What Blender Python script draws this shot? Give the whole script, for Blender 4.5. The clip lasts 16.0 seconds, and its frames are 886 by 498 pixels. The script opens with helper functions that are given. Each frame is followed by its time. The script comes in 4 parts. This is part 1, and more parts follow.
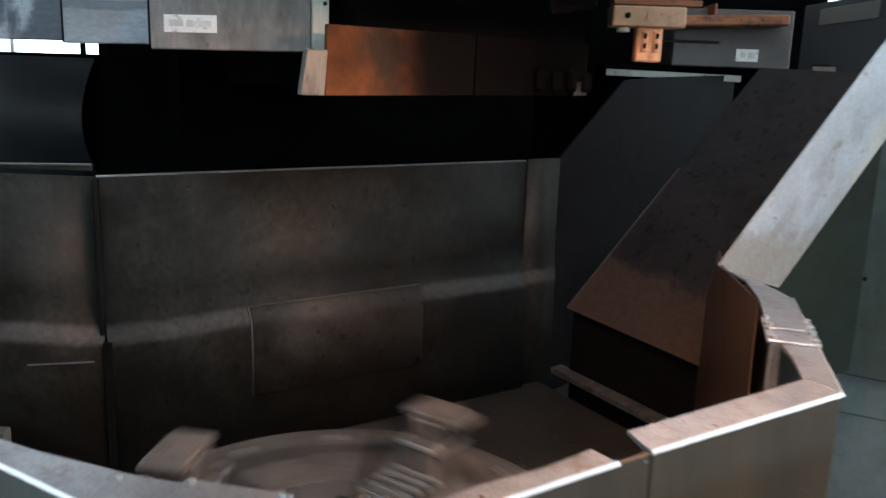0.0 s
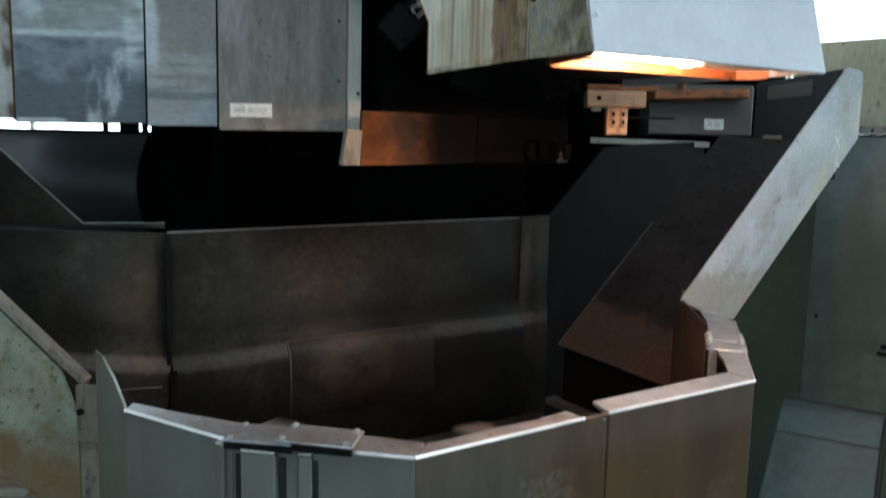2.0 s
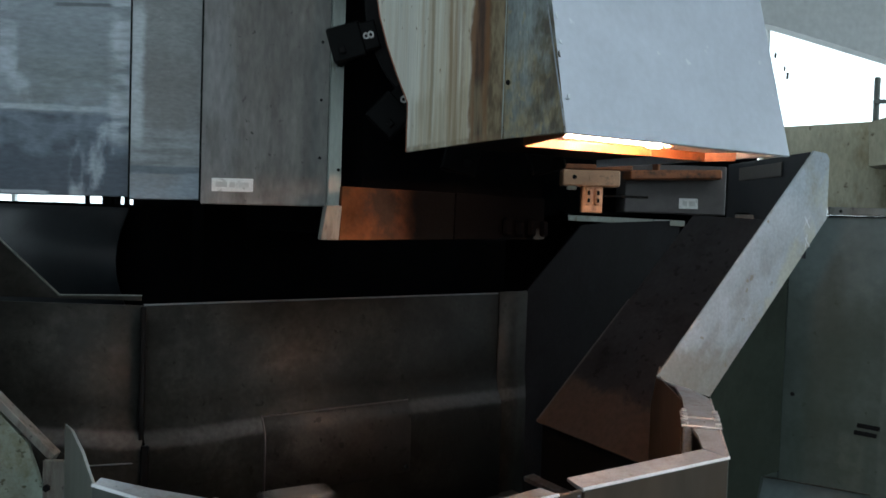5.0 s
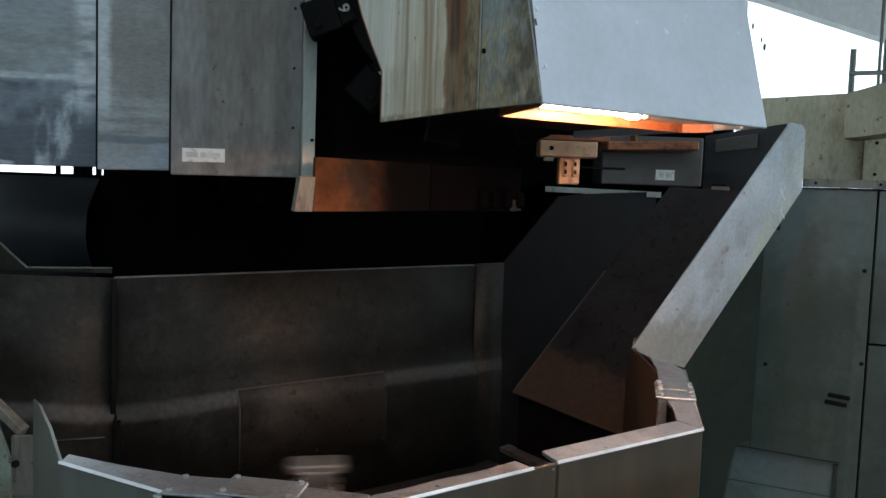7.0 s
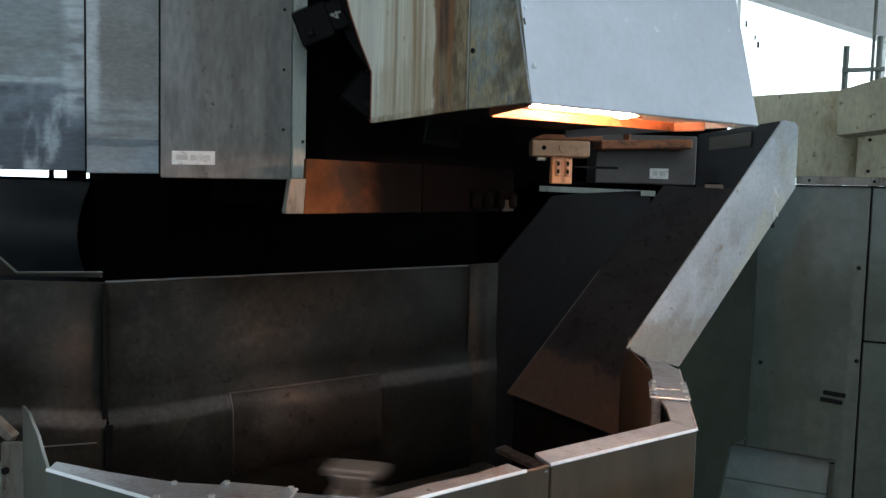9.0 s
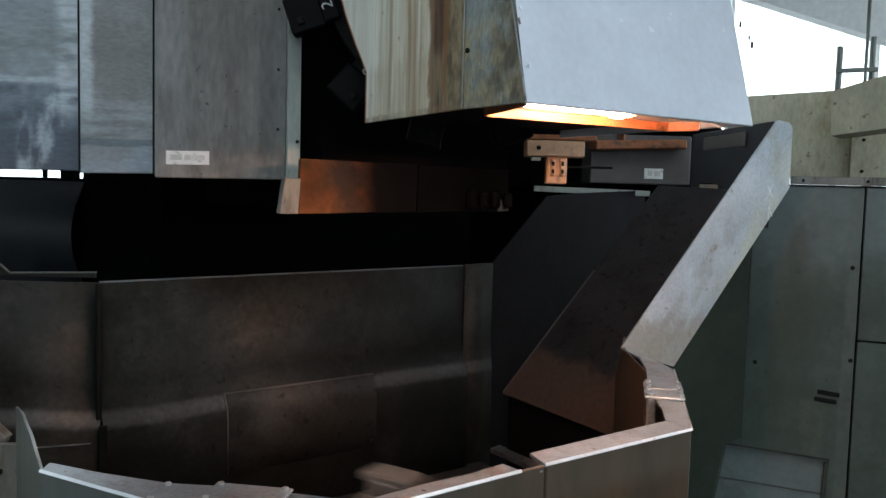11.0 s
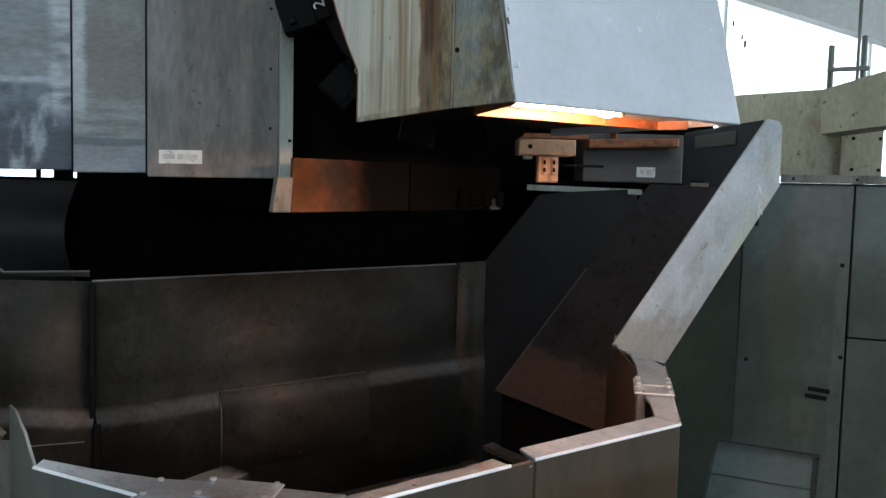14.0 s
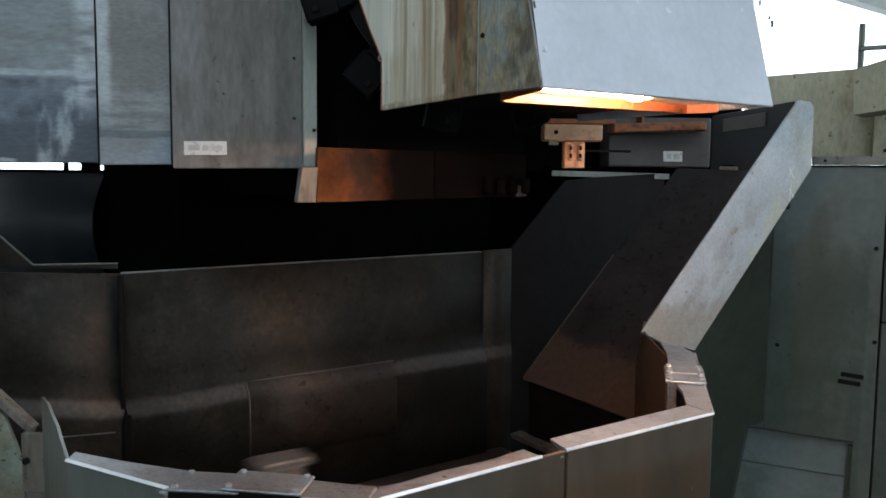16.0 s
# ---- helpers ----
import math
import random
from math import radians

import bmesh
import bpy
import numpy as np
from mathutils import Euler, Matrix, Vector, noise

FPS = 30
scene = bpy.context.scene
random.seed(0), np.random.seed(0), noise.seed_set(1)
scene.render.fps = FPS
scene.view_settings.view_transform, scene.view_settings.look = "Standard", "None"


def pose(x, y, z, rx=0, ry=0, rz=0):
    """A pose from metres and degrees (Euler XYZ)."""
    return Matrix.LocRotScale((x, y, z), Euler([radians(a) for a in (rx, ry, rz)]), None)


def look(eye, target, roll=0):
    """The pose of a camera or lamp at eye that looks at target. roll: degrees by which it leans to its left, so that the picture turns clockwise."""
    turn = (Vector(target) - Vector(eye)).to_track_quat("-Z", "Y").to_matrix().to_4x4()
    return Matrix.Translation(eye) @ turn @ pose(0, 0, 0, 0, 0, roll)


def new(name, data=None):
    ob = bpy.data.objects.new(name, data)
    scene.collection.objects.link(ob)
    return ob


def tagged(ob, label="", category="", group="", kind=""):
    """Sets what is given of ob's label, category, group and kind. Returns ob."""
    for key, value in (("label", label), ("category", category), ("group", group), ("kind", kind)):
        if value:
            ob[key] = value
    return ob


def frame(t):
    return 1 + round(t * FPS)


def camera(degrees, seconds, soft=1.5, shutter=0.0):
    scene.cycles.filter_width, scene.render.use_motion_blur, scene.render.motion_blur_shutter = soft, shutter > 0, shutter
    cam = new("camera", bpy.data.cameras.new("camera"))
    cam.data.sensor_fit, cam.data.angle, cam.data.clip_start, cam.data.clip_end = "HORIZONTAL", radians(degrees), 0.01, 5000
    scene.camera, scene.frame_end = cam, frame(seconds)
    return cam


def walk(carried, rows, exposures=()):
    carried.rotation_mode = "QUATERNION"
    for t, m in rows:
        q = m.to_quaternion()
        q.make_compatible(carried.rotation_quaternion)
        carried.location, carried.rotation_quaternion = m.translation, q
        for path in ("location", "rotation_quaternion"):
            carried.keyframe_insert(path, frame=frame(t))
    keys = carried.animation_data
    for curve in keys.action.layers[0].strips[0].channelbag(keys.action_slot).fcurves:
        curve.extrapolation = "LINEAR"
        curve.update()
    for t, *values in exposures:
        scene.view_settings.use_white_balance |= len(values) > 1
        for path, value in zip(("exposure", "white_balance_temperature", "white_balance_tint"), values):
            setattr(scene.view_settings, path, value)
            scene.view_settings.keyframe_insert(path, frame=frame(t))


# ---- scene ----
cam = camera(57.1, 16.0, shutter=0.8)
PATH = [
    (0, (0.0215, 0.0026, 1.6894), (-0.0052, 1.2740, 1.4177), 2.0),
    (0.5, (0.0578, -0.1391, 1.6933), (0.0449, 1.1349, 1.4326), 2.2),
    (1, (0.0240, -0.2678, 1.6913), (0.0299, 1.0127, 1.4690), 1.6),
    (1.5, (-0.0084, -0.3906, 1.6978), (-0.0175, 0.8872, 1.4619), 1.0),
    (2, (0.0007, -0.4414, 1.7095), (-0.0267, 0.8469, 1.5379), 1.3),
    (2.5, (0.0097, -0.4608, 1.7147), (-0.0260, 0.8333, 1.6010), 1.4),
    (3, (0.0013, -0.4699, 1.7206), (-0.0449, 0.8287, 1.6764), 1.7),
    (3.5, (0.0091, -0.4745, 1.7082), (-0.0370, 0.8248, 1.6894), 1.6),
    (4, (0.0091, -0.4784, 1.7167), (-0.0215, 0.8216, 1.7076), 1.8),
    (4.5, (0.0137, -0.4706, 1.7134), (-0.0046, 0.8287, 1.6868), 2.0),
    (5, (0.0117, -0.4608, 1.7095), (0.0104, 0.8385, 1.6588), 1.9),
    (7.5, (0.0195, -0.4329, 1.7121), (0.0605, 0.8626, 1.6146), 2.0),
    (8, (0.0208, -0.4271, 1.7108), (0.0669, 0.8684, 1.6140), 1.9),
    (8.5, (0.0208, -0.4251, 1.7115), (0.0669, 0.8703, 1.6159), 1.7),
    (9, (0.0286, -0.4271, 1.7134), (0.0702, 0.8684, 1.6179), 1.5),
    (11.5, (0.0286, -0.4251, 1.7128), (0.0793, 0.8703, 1.6179), 1.5),
    (12, (0.0286, -0.4264, 1.7095), (0.0786, 0.8690, 1.6153), 1.5),
    (12.5, (0.0286, -0.4264, 1.7134), (0.0800, 0.8690, 1.6146), 1.6),
    (13, (0.0319, -0.4329, 1.7115), (0.0832, 0.8626, 1.6192), 1.6),
    (13.5, (0.0345, -0.4375, 1.7128), (0.0878, 0.8580, 1.6192), 1.4),
    (14, (0.0364, -0.4401, 1.7115), (0.0943, 0.8554, 1.6153), 1.4),
    (14.5, (0.0240, -0.4362, 1.7121), (0.0865, 0.8587, 1.6159), 1.5),
    (15, (0.0345, -0.4297, 1.7063), (0.0852, 0.8645, 1.5918), 1.2),
    (15.5, (0.0331, -0.4225, 1.7063), (0.0748, 0.8710, 1.5834), 1.0),
    (16, (0.0306, -0.4232, 1.7141), (0.0507, 0.8710, 1.5964), 0.6),
]
EXPOSURES = [(0.0, 0.55, 6150, 12), (0.6, 0.50, 5980, 12), (1.5, 0.36, 6200, 7), (2.5, 0.13, 6150, 6), (3.5, -0.08, 6100, 6), (4.0, -0.15, 6080, 7), (4.5, -0.30, 6060, 7), (5.0, -0.26, 6080, 8), (7.5, -0.13, 6150, 9), (9.0, -0.03, 6200, 10), (12.5, 0.09, 6280, 12), (14.5, 0.09, 6280, 12), (16.0, 0.06, 6300, 12)]
walk(cam, [(t, look(eye, target, roll)) for t, eye, target, roll in PATH], EXPOSURES)

# ---- units: lengths below are drawn in units of UNIT metres, from a level FOOT units above the floor ----
UNIT, FOOT = 0.65, 0.92


def placed(m):
    """A pose of the drawing as a pose in metres."""
    q = m.copy()
    q.translation = Vector((m.translation.x, m.translation.y, m.translation.z + FOOT)) * UNIT
    return q


# ---- world and light ----
world = bpy.data.worlds.new("world")
scene.world = world
world.use_nodes = True
wn = world.node_tree.nodes
sky = wn.new("ShaderNodeTexSky")
sky.sky_type = "NISHITA"
sky.sun_disc = False
sky.sun_elevation = radians(38)
sky.sun_rotation = radians(120)
world.node_tree.links.new(sky.outputs[0], wn["Background"].inputs[0])
wn["Background"].inputs[1].default_value = 0.12


# ---- materials ----
def material(name, colour, rough=0.5, metal=0.0, vary=0.3, scale=6.0, stain=None, stain_at=0.55, stain_soft=0.12,
             stain_scale=3.0, stretch=(1, 1, 1), bump=0.05, spec=0.5, emit=None, power=0.0,
             bands=(), speck=None, grain=0.07, marks=()):
    m = bpy.data.materials.new(name)
    m.use_nodes = True
    nt = m.node_tree
    n, ln = nt.nodes, nt.links.new
    p = n["Principled BSDF"]
    p.inputs["Metallic"].default_value = metal
    p.inputs["Specular IOR Level"].default_value = spec
    if emit:
        p.inputs["Emission Color"].default_value = (*emit, 1)
        p.inputs["Emission Strength"].default_value = power
    tc = n.new("ShaderNodeTexCoord")
    mp = n.new("ShaderNodeMapping")
    mp.inputs["Scale"].default_value = stretch
    ln(tc.outputs["Object"], mp.inputs[0])
    big = n.new("ShaderNodeTexNoise")
    big.inputs["Scale"].default_value = scale / UNIT
    big.inputs["Detail"].default_value = 6
    big.inputs["Roughness"].default_value = 0.65
    ln(mp.outputs[0], big.inputs[0])
    fine = n.new("ShaderNodeTexNoise")
    fine.inputs["Scale"].default_value = scale * 14 / UNIT
    fine.inputs["Detail"].default_value = 4
    ln(mp.outputs[0], fine.inputs[0])
    ramp = n.new("ShaderNodeValToRGB")
    lo = tuple(c * (1 - vary) for c in colour)
    hi = tuple(min(1, c * (1 + vary)) for c in colour)
    ramp.color_ramp.elements[0].position, ramp.color_ramp.elements[0].color = 0.3, (*lo, 1)
    ramp.color_ramp.elements[1].position, ramp.color_ramp.elements[1].color = 0.7, (*hi, 1)
    ln(big.outputs[0], ramp.inputs[0])
    out = ramp.outputs[0]
    if stain:
        sn = n.new("ShaderNodeTexNoise")
        sn.inputs["Scale"].default_value = stain_scale / UNIT
        sn.inputs["Detail"].default_value = 8
        sn.inputs["Roughness"].default_value = 0.7
        ln(mp.outputs[0], sn.inputs[0])
        sr = n.new("ShaderNodeValToRGB")
        sr.color_ramp.elements[0].position, sr.color_ramp.elements[0].color = stain_at, (0, 0, 0, 1)
        sr.color_ramp.elements[1].position, sr.color_ramp.elements[1].color = stain_at + stain_soft, (1, 1, 1, 1)
        ln(sn.outputs[0], sr.inputs[0])
        mix = n.new("ShaderNodeMix")
        mix.data_type = "RGBA"
        ln(sr.outputs[0], mix.inputs[0])
        ln(out, mix.inputs[6])
        mix.inputs[7].default_value = (*stain, 1)
        out = mix.outputs[2]
    if speck:
        vo = n.new("ShaderNodeTexNoise")
        vo.inputs["Scale"].default_value = speck[1] / UNIT
        vo.inputs["Detail"].default_value = 3
        ln(tc.outputs["Object"], vo.inputs[0])
        vr = n.new("ShaderNodeValToRGB")
        vr.color_ramp.elements[0].position, vr.color_ramp.elements[0].color = speck[2], (0, 0, 0, 1)
        vr.color_ramp.elements[1].position, vr.color_ramp.elements[1].color = speck[2] + 0.05, (1, 1, 1, 1)
        ln(vo.outputs[0], vr.inputs[0])
        vm = n.new("ShaderNodeMix")
        vm.data_type = "RGBA"
        ln(vr.outputs[0], vm.inputs[0])
        ln(out, vm.inputs[6])
        vm.inputs[7].default_value = (*speck[0], 1)
        out = vm.outputs[2]
    if bands or marks:
        sp = n.new("ShaderNodeSeparateXYZ")
        ln(tc.outputs["Object"], sp.inputs[0])
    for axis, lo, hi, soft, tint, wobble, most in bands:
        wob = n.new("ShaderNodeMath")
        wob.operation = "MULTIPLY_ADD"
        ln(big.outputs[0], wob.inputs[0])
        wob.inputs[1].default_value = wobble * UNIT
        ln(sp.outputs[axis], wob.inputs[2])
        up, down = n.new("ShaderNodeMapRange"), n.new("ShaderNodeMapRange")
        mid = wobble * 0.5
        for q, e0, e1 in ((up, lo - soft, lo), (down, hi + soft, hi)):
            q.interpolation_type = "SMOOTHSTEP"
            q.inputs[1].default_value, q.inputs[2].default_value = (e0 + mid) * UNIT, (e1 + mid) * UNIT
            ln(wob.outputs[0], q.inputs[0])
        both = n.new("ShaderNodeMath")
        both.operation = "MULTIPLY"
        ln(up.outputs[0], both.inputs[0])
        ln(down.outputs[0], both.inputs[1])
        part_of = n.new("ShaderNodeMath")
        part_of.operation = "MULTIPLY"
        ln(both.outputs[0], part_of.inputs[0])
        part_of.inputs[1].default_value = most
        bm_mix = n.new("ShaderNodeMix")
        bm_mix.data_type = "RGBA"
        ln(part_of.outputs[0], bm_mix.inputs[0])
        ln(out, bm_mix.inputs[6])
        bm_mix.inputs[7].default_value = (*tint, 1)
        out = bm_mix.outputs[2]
    for a, a0, a1, soft_a, b_axis, b0, b1, soft_b, slant, wobble, tint, most, streak in marks:
        # a smear or painted shade within a0..a1 along one axis and b0..b1 along another, leaning by slant, its edge
        # torn by wobble
        lean = n.new("ShaderNodeMath")
        lean.operation = "MULTIPLY_ADD"
        ln(sp.outputs[b_axis], lean.inputs[0])
        lean.inputs[1].default_value = slant
        ln(sp.outputs[a], lean.inputs[2])
        torn = n.new("ShaderNodeTexNoise")
        torn.inputs["Scale"].default_value = 9 / UNIT
        torn.inputs["Detail"].default_value = 5
        torn.inputs["Roughness"].default_value = 0.7
        ln(tc.outputs["Object"], torn.inputs[0])
        chain = None
        for src, lo, hi, soft in ((lean.outputs[0], a0, a1, soft_a), (sp.outputs[b_axis], b0, b1, soft_b)):
            wob = n.new("ShaderNodeMath")
            wob.operation = "MULTIPLY_ADD"
            ln(torn.outputs[0], wob.inputs[0])
            wob.inputs[1].default_value = wobble * UNIT
            ln(src, wob.inputs[2])
            for e0, e1 in ((lo - soft, lo), (hi + soft, hi)):
                q = n.new("ShaderNodeMapRange")
                q.interpolation_type = "SMOOTHSTEP"
                q.inputs[1].default_value, q.inputs[2].default_value = (e0 + wobble / 2) * UNIT, (e1 + wobble / 2) * UNIT
                ln(wob.outputs[0], q.inputs[0])
                if chain is None:
                    chain = q.outputs[0]
                else:
                    mu = n.new("ShaderNodeMath")
                    mu.operation = "MULTIPLY"
                    ln(chain, mu.inputs[0])
                    ln(q.outputs[0], mu.inputs[1])
                    chain = mu.outputs[0]
        if streak:
            sm = n.new("ShaderNodeMapping")
            sm.inputs["Scale"].default_value = streak
            ln(tc.outputs["Object"], sm.inputs[0])
            st = n.new("ShaderNodeTexNoise")
            st.inputs["Scale"].default_value = 1 / UNIT
            st.inputs["Detail"].default_value = 5
            ln(sm.outputs[0], st.inputs[0])
            sq = n.new("ShaderNodeMapRange")
            sq.inputs[1].default_value, sq.inputs[2].default_value = 0.36, 0.58
            ln(st.outputs[0], sq.inputs[0])
            mu = n.new("ShaderNodeMath")
            mu.operation = "MULTIPLY"
            ln(chain, mu.inputs[0])
            ln(sq.outputs[0], mu.inputs[1])
            chain = mu.outputs[0]
        amount = n.new("ShaderNodeMath")
        amount.operation = "MULTIPLY"
        ln(chain, amount.inputs[0])
        amount.inputs[1].default_value = most
        smear = n.new("ShaderNodeMix")
        smear.data_type = "RGBA"
        ln(amount.outputs[0], smear.inputs[0])
        ln(out, smear.inputs[6])
        smear.inputs[7].default_value = (*tint, 1)
        out = smear.outputs[2]
    if grain and bump:
        gr = n.new("ShaderNodeMapRange")
        gr.inputs[1].default_value, gr.inputs[2].default_value = 0.3, 0.7
        gr.inputs[3].default_value, gr.inputs[4].default_value = 1 - grain, 1 + grain
        ln(fine.outputs[0], gr.inputs[0])
        gm = n.new("ShaderNodeVectorMath")
        gm.operation = "SCALE"
        ln(out, gm.inputs[0])
        ln(gr.outputs[0], gm.inputs[3])
        out = gm.outputs[0]
    ln(out, p.inputs["Base Color"])
    rr = n.new("ShaderNodeMapRange")
    rr.inputs[3].default_value, rr.inputs[4].default_value = max(0.05, rough - 0.13), min(1, rough + 0.13)
    ln(big.outputs[0], rr.inputs[0])
    ln(rr.outputs[0], p.inputs["Roughness"])
    if bump:
        b = n.new("ShaderNodeBump")
        b.inputs["Strength"].default_value = bump
        b.inputs["Distance"].default_value = 0.01
        ln(fine.outputs[0], b.inputs["Height"])
        ln(b.outputs[0], p.inputs["Normal"])
    return m


# The paler band along the bend is its highlight, put into the colour.
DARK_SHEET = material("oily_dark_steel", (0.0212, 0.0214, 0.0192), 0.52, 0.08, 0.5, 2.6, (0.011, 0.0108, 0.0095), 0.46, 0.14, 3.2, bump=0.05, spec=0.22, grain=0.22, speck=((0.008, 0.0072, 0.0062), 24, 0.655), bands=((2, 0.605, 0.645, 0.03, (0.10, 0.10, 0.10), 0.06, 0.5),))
PATCH_SHEET = material("patch_steel", (0.046, 0.042, 0.038), 0.52, 0.15, 0.35, 3.2, (0.022, 0.0195, 0.0175), 0.50, 0.15, 4, bump=0.05, spec=0.32, grain=0.16, speck=((0.012, 0.011, 0.010), 18, 0.63))
# Brown foot of the ramp, with the light it catches painted in as well.
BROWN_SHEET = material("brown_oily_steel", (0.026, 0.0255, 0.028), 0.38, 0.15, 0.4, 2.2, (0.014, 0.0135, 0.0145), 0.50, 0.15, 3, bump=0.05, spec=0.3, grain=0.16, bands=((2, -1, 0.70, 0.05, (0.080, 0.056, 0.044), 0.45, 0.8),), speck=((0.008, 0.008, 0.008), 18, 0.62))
INNER_BROWN = material("brown_inner_steel", (0.095, 0.056, 0.036), 0.42, 0.4, 0.3, 2.2, (0.05, 0.035, 0.028), 0.52, 0.15, 3, (1, 1, 0.4), bump=0.03)
# Oily steel with the shade inside the chute put into its colour.
DEEP_SHEET = material("shaded_oily_steel", (0.009, 0.009, 0.0105), 0.6, 0.0, 0.4, 2.5, (0.007, 0.007, 0.0075), 0.50, 0.15, 3, bump=0.05, spec=0.03, grain=0.16)
# The paler band below rim height is a painted reflection, not another paint.
GREY_PAINT = material("grey_green_paint", (0.115, 0.132, 0.118), 0.32, 0.2, 0.28, 2.4, (0.080, 0.073, 0.045), 0.49, 0.22, 1.8, (1, 1, 0.22), bump=0.035, spec=0.6, speck=((0.25, 0.25, 0.23), 30, 0.70), bands=((2, 0.86, 1.02, 0.14, (0.145, 0.158, 0.152), 0.15, 0.6),))
# Brown reflections and the greyer sheen on top are painted in, beside real smears.
BROWN_PAINT = material("brown_reflection_paint", (0.078, 0.046, 0.024), 0.36, 0.1, 0.45, 1.6, (0.030, 0.022, 0.0145), 0.50, 0.2, 1.4, (1, 1, 0.22), bump=0.045, spec=0.3, grain=0.14, speck=((0.12, 0.095, 0.07), 34, 0.71), bands=((0, -0.5, 0.06, 0.24, (0.074, 0.077, 0.068), 0.3, 0.75), (2, 0.93, 1.1, 0.08, (0.095, 0.075, 0.06), 0.12, 0.55)),
                       marks=((0, 0.17, 0.25, 0.03, 2, 0.77, 0.86, 0.03, 0, 0.12, (0.20, 0.19, 0.165), 0.28, (60, 60, 44)), (0, 0.27, 0.31, 0.02, 2, 0.80, 0.86, 0.03, 0, 0.08, (0.20, 0.19, 0.17), 0.25, (60, 60, 44)), (0, 0.78, 0.84, 0.03, 2, 0.58, 0.70, 0.04, 0, 0.08, (0.17, 0.14, 0.10), 0.25, (60, 60, 44))))
BARE_EDGE = material("worn_bare_steel", (0.315, 0.342, 0.375), 0.33, 0.7, 0.25, 8, (0.20, 0.18, 0.165), 0.50, 0.16, 9, bump=0.08, grain=0.14, speck=((0.10, 0.08, 0.07), 40, 0.66))
EDGE_BRIGHT = material("polished_edge_steel", (0.88, 0.89, 0.91), 0.30, 0.85, 0.1, 12, bump=0.02)
# Below z of about 2.12 the colour turns dark blue, crossed by pale streaks.
COVER_STEEL = material("scuffed_cover_steel", (0.245, 0.275, 0.30), 0.40, 0.25, 0.22, 3.0, (0.33, 0.37, 0.41), 0.50, 0.28, 3.6, (0.5, 0.5, 1.6), bump=0.06, grain=0.14,
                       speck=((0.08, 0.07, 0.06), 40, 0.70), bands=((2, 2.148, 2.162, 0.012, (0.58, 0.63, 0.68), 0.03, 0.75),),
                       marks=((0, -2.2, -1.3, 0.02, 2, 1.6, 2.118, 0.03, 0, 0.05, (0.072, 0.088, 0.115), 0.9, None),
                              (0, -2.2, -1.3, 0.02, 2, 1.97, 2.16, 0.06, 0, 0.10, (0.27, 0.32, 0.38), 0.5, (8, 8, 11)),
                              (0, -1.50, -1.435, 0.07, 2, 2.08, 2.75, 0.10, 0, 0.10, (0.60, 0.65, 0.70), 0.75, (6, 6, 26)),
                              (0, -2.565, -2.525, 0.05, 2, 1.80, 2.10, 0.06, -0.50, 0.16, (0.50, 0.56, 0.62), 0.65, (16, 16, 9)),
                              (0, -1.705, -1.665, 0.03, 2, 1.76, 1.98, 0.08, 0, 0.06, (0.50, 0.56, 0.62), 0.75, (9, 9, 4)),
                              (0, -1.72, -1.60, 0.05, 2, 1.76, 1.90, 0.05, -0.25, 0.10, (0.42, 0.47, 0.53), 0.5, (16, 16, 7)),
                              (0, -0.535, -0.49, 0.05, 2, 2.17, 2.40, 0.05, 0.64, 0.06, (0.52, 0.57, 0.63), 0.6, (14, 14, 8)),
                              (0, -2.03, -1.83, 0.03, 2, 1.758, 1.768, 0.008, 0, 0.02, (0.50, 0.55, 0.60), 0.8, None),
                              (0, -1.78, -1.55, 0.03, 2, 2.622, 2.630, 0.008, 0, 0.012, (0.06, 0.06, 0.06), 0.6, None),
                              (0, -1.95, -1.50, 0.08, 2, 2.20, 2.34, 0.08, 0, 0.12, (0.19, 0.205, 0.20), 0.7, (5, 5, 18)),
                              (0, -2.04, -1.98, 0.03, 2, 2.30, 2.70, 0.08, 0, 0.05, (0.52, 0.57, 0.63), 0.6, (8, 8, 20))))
COVER_WIPED = material("wiped_cover_steel", (0.215, 0.222, 0.225), 0.40, 0.25, 0.24, 4.0, (0.29, 0.30, 0.305), 0.54, 0.20, 3.4, (0.55, 0.55, 1.4), bump=0.06, grain=0.14,
                       speck=((0.44, 0.46, 0.48), 50, 0.72), marks=((0, -1.5, -1.0, 0.02, 2, 1.90, 2.06, 0.06, 0, 0.12, (0.36, 0.39, 0.42), 0.6, (3, 3, 28)),
                              (0, -1.5, -1.0, 0.02, 2, 1.868, 1.892, 0.012, 0, 0.02, (0.11, 0.13, 0.16), 0.75, None),
                              (0, -1.5, -1.0, 0.02, 2, 1.6, 1.862, 0.012, 0, 0.03, (0.27, 0.315, 0.37), 0.8, (4, 4, 10)),
                              (0, -1.41, -1.365, 0.035, 2, 2.05, 2.55, 0.10, 0, 0.04, (0.50, 0.54, 0.58), 0.75, None),
                              (0, -1.33, -1.12, 0.05, 2, 2.08, 2.36, 0.10, 0, 0.12, (0.165, 0.155, 0.15), 0.6, (8, 8, 3))))
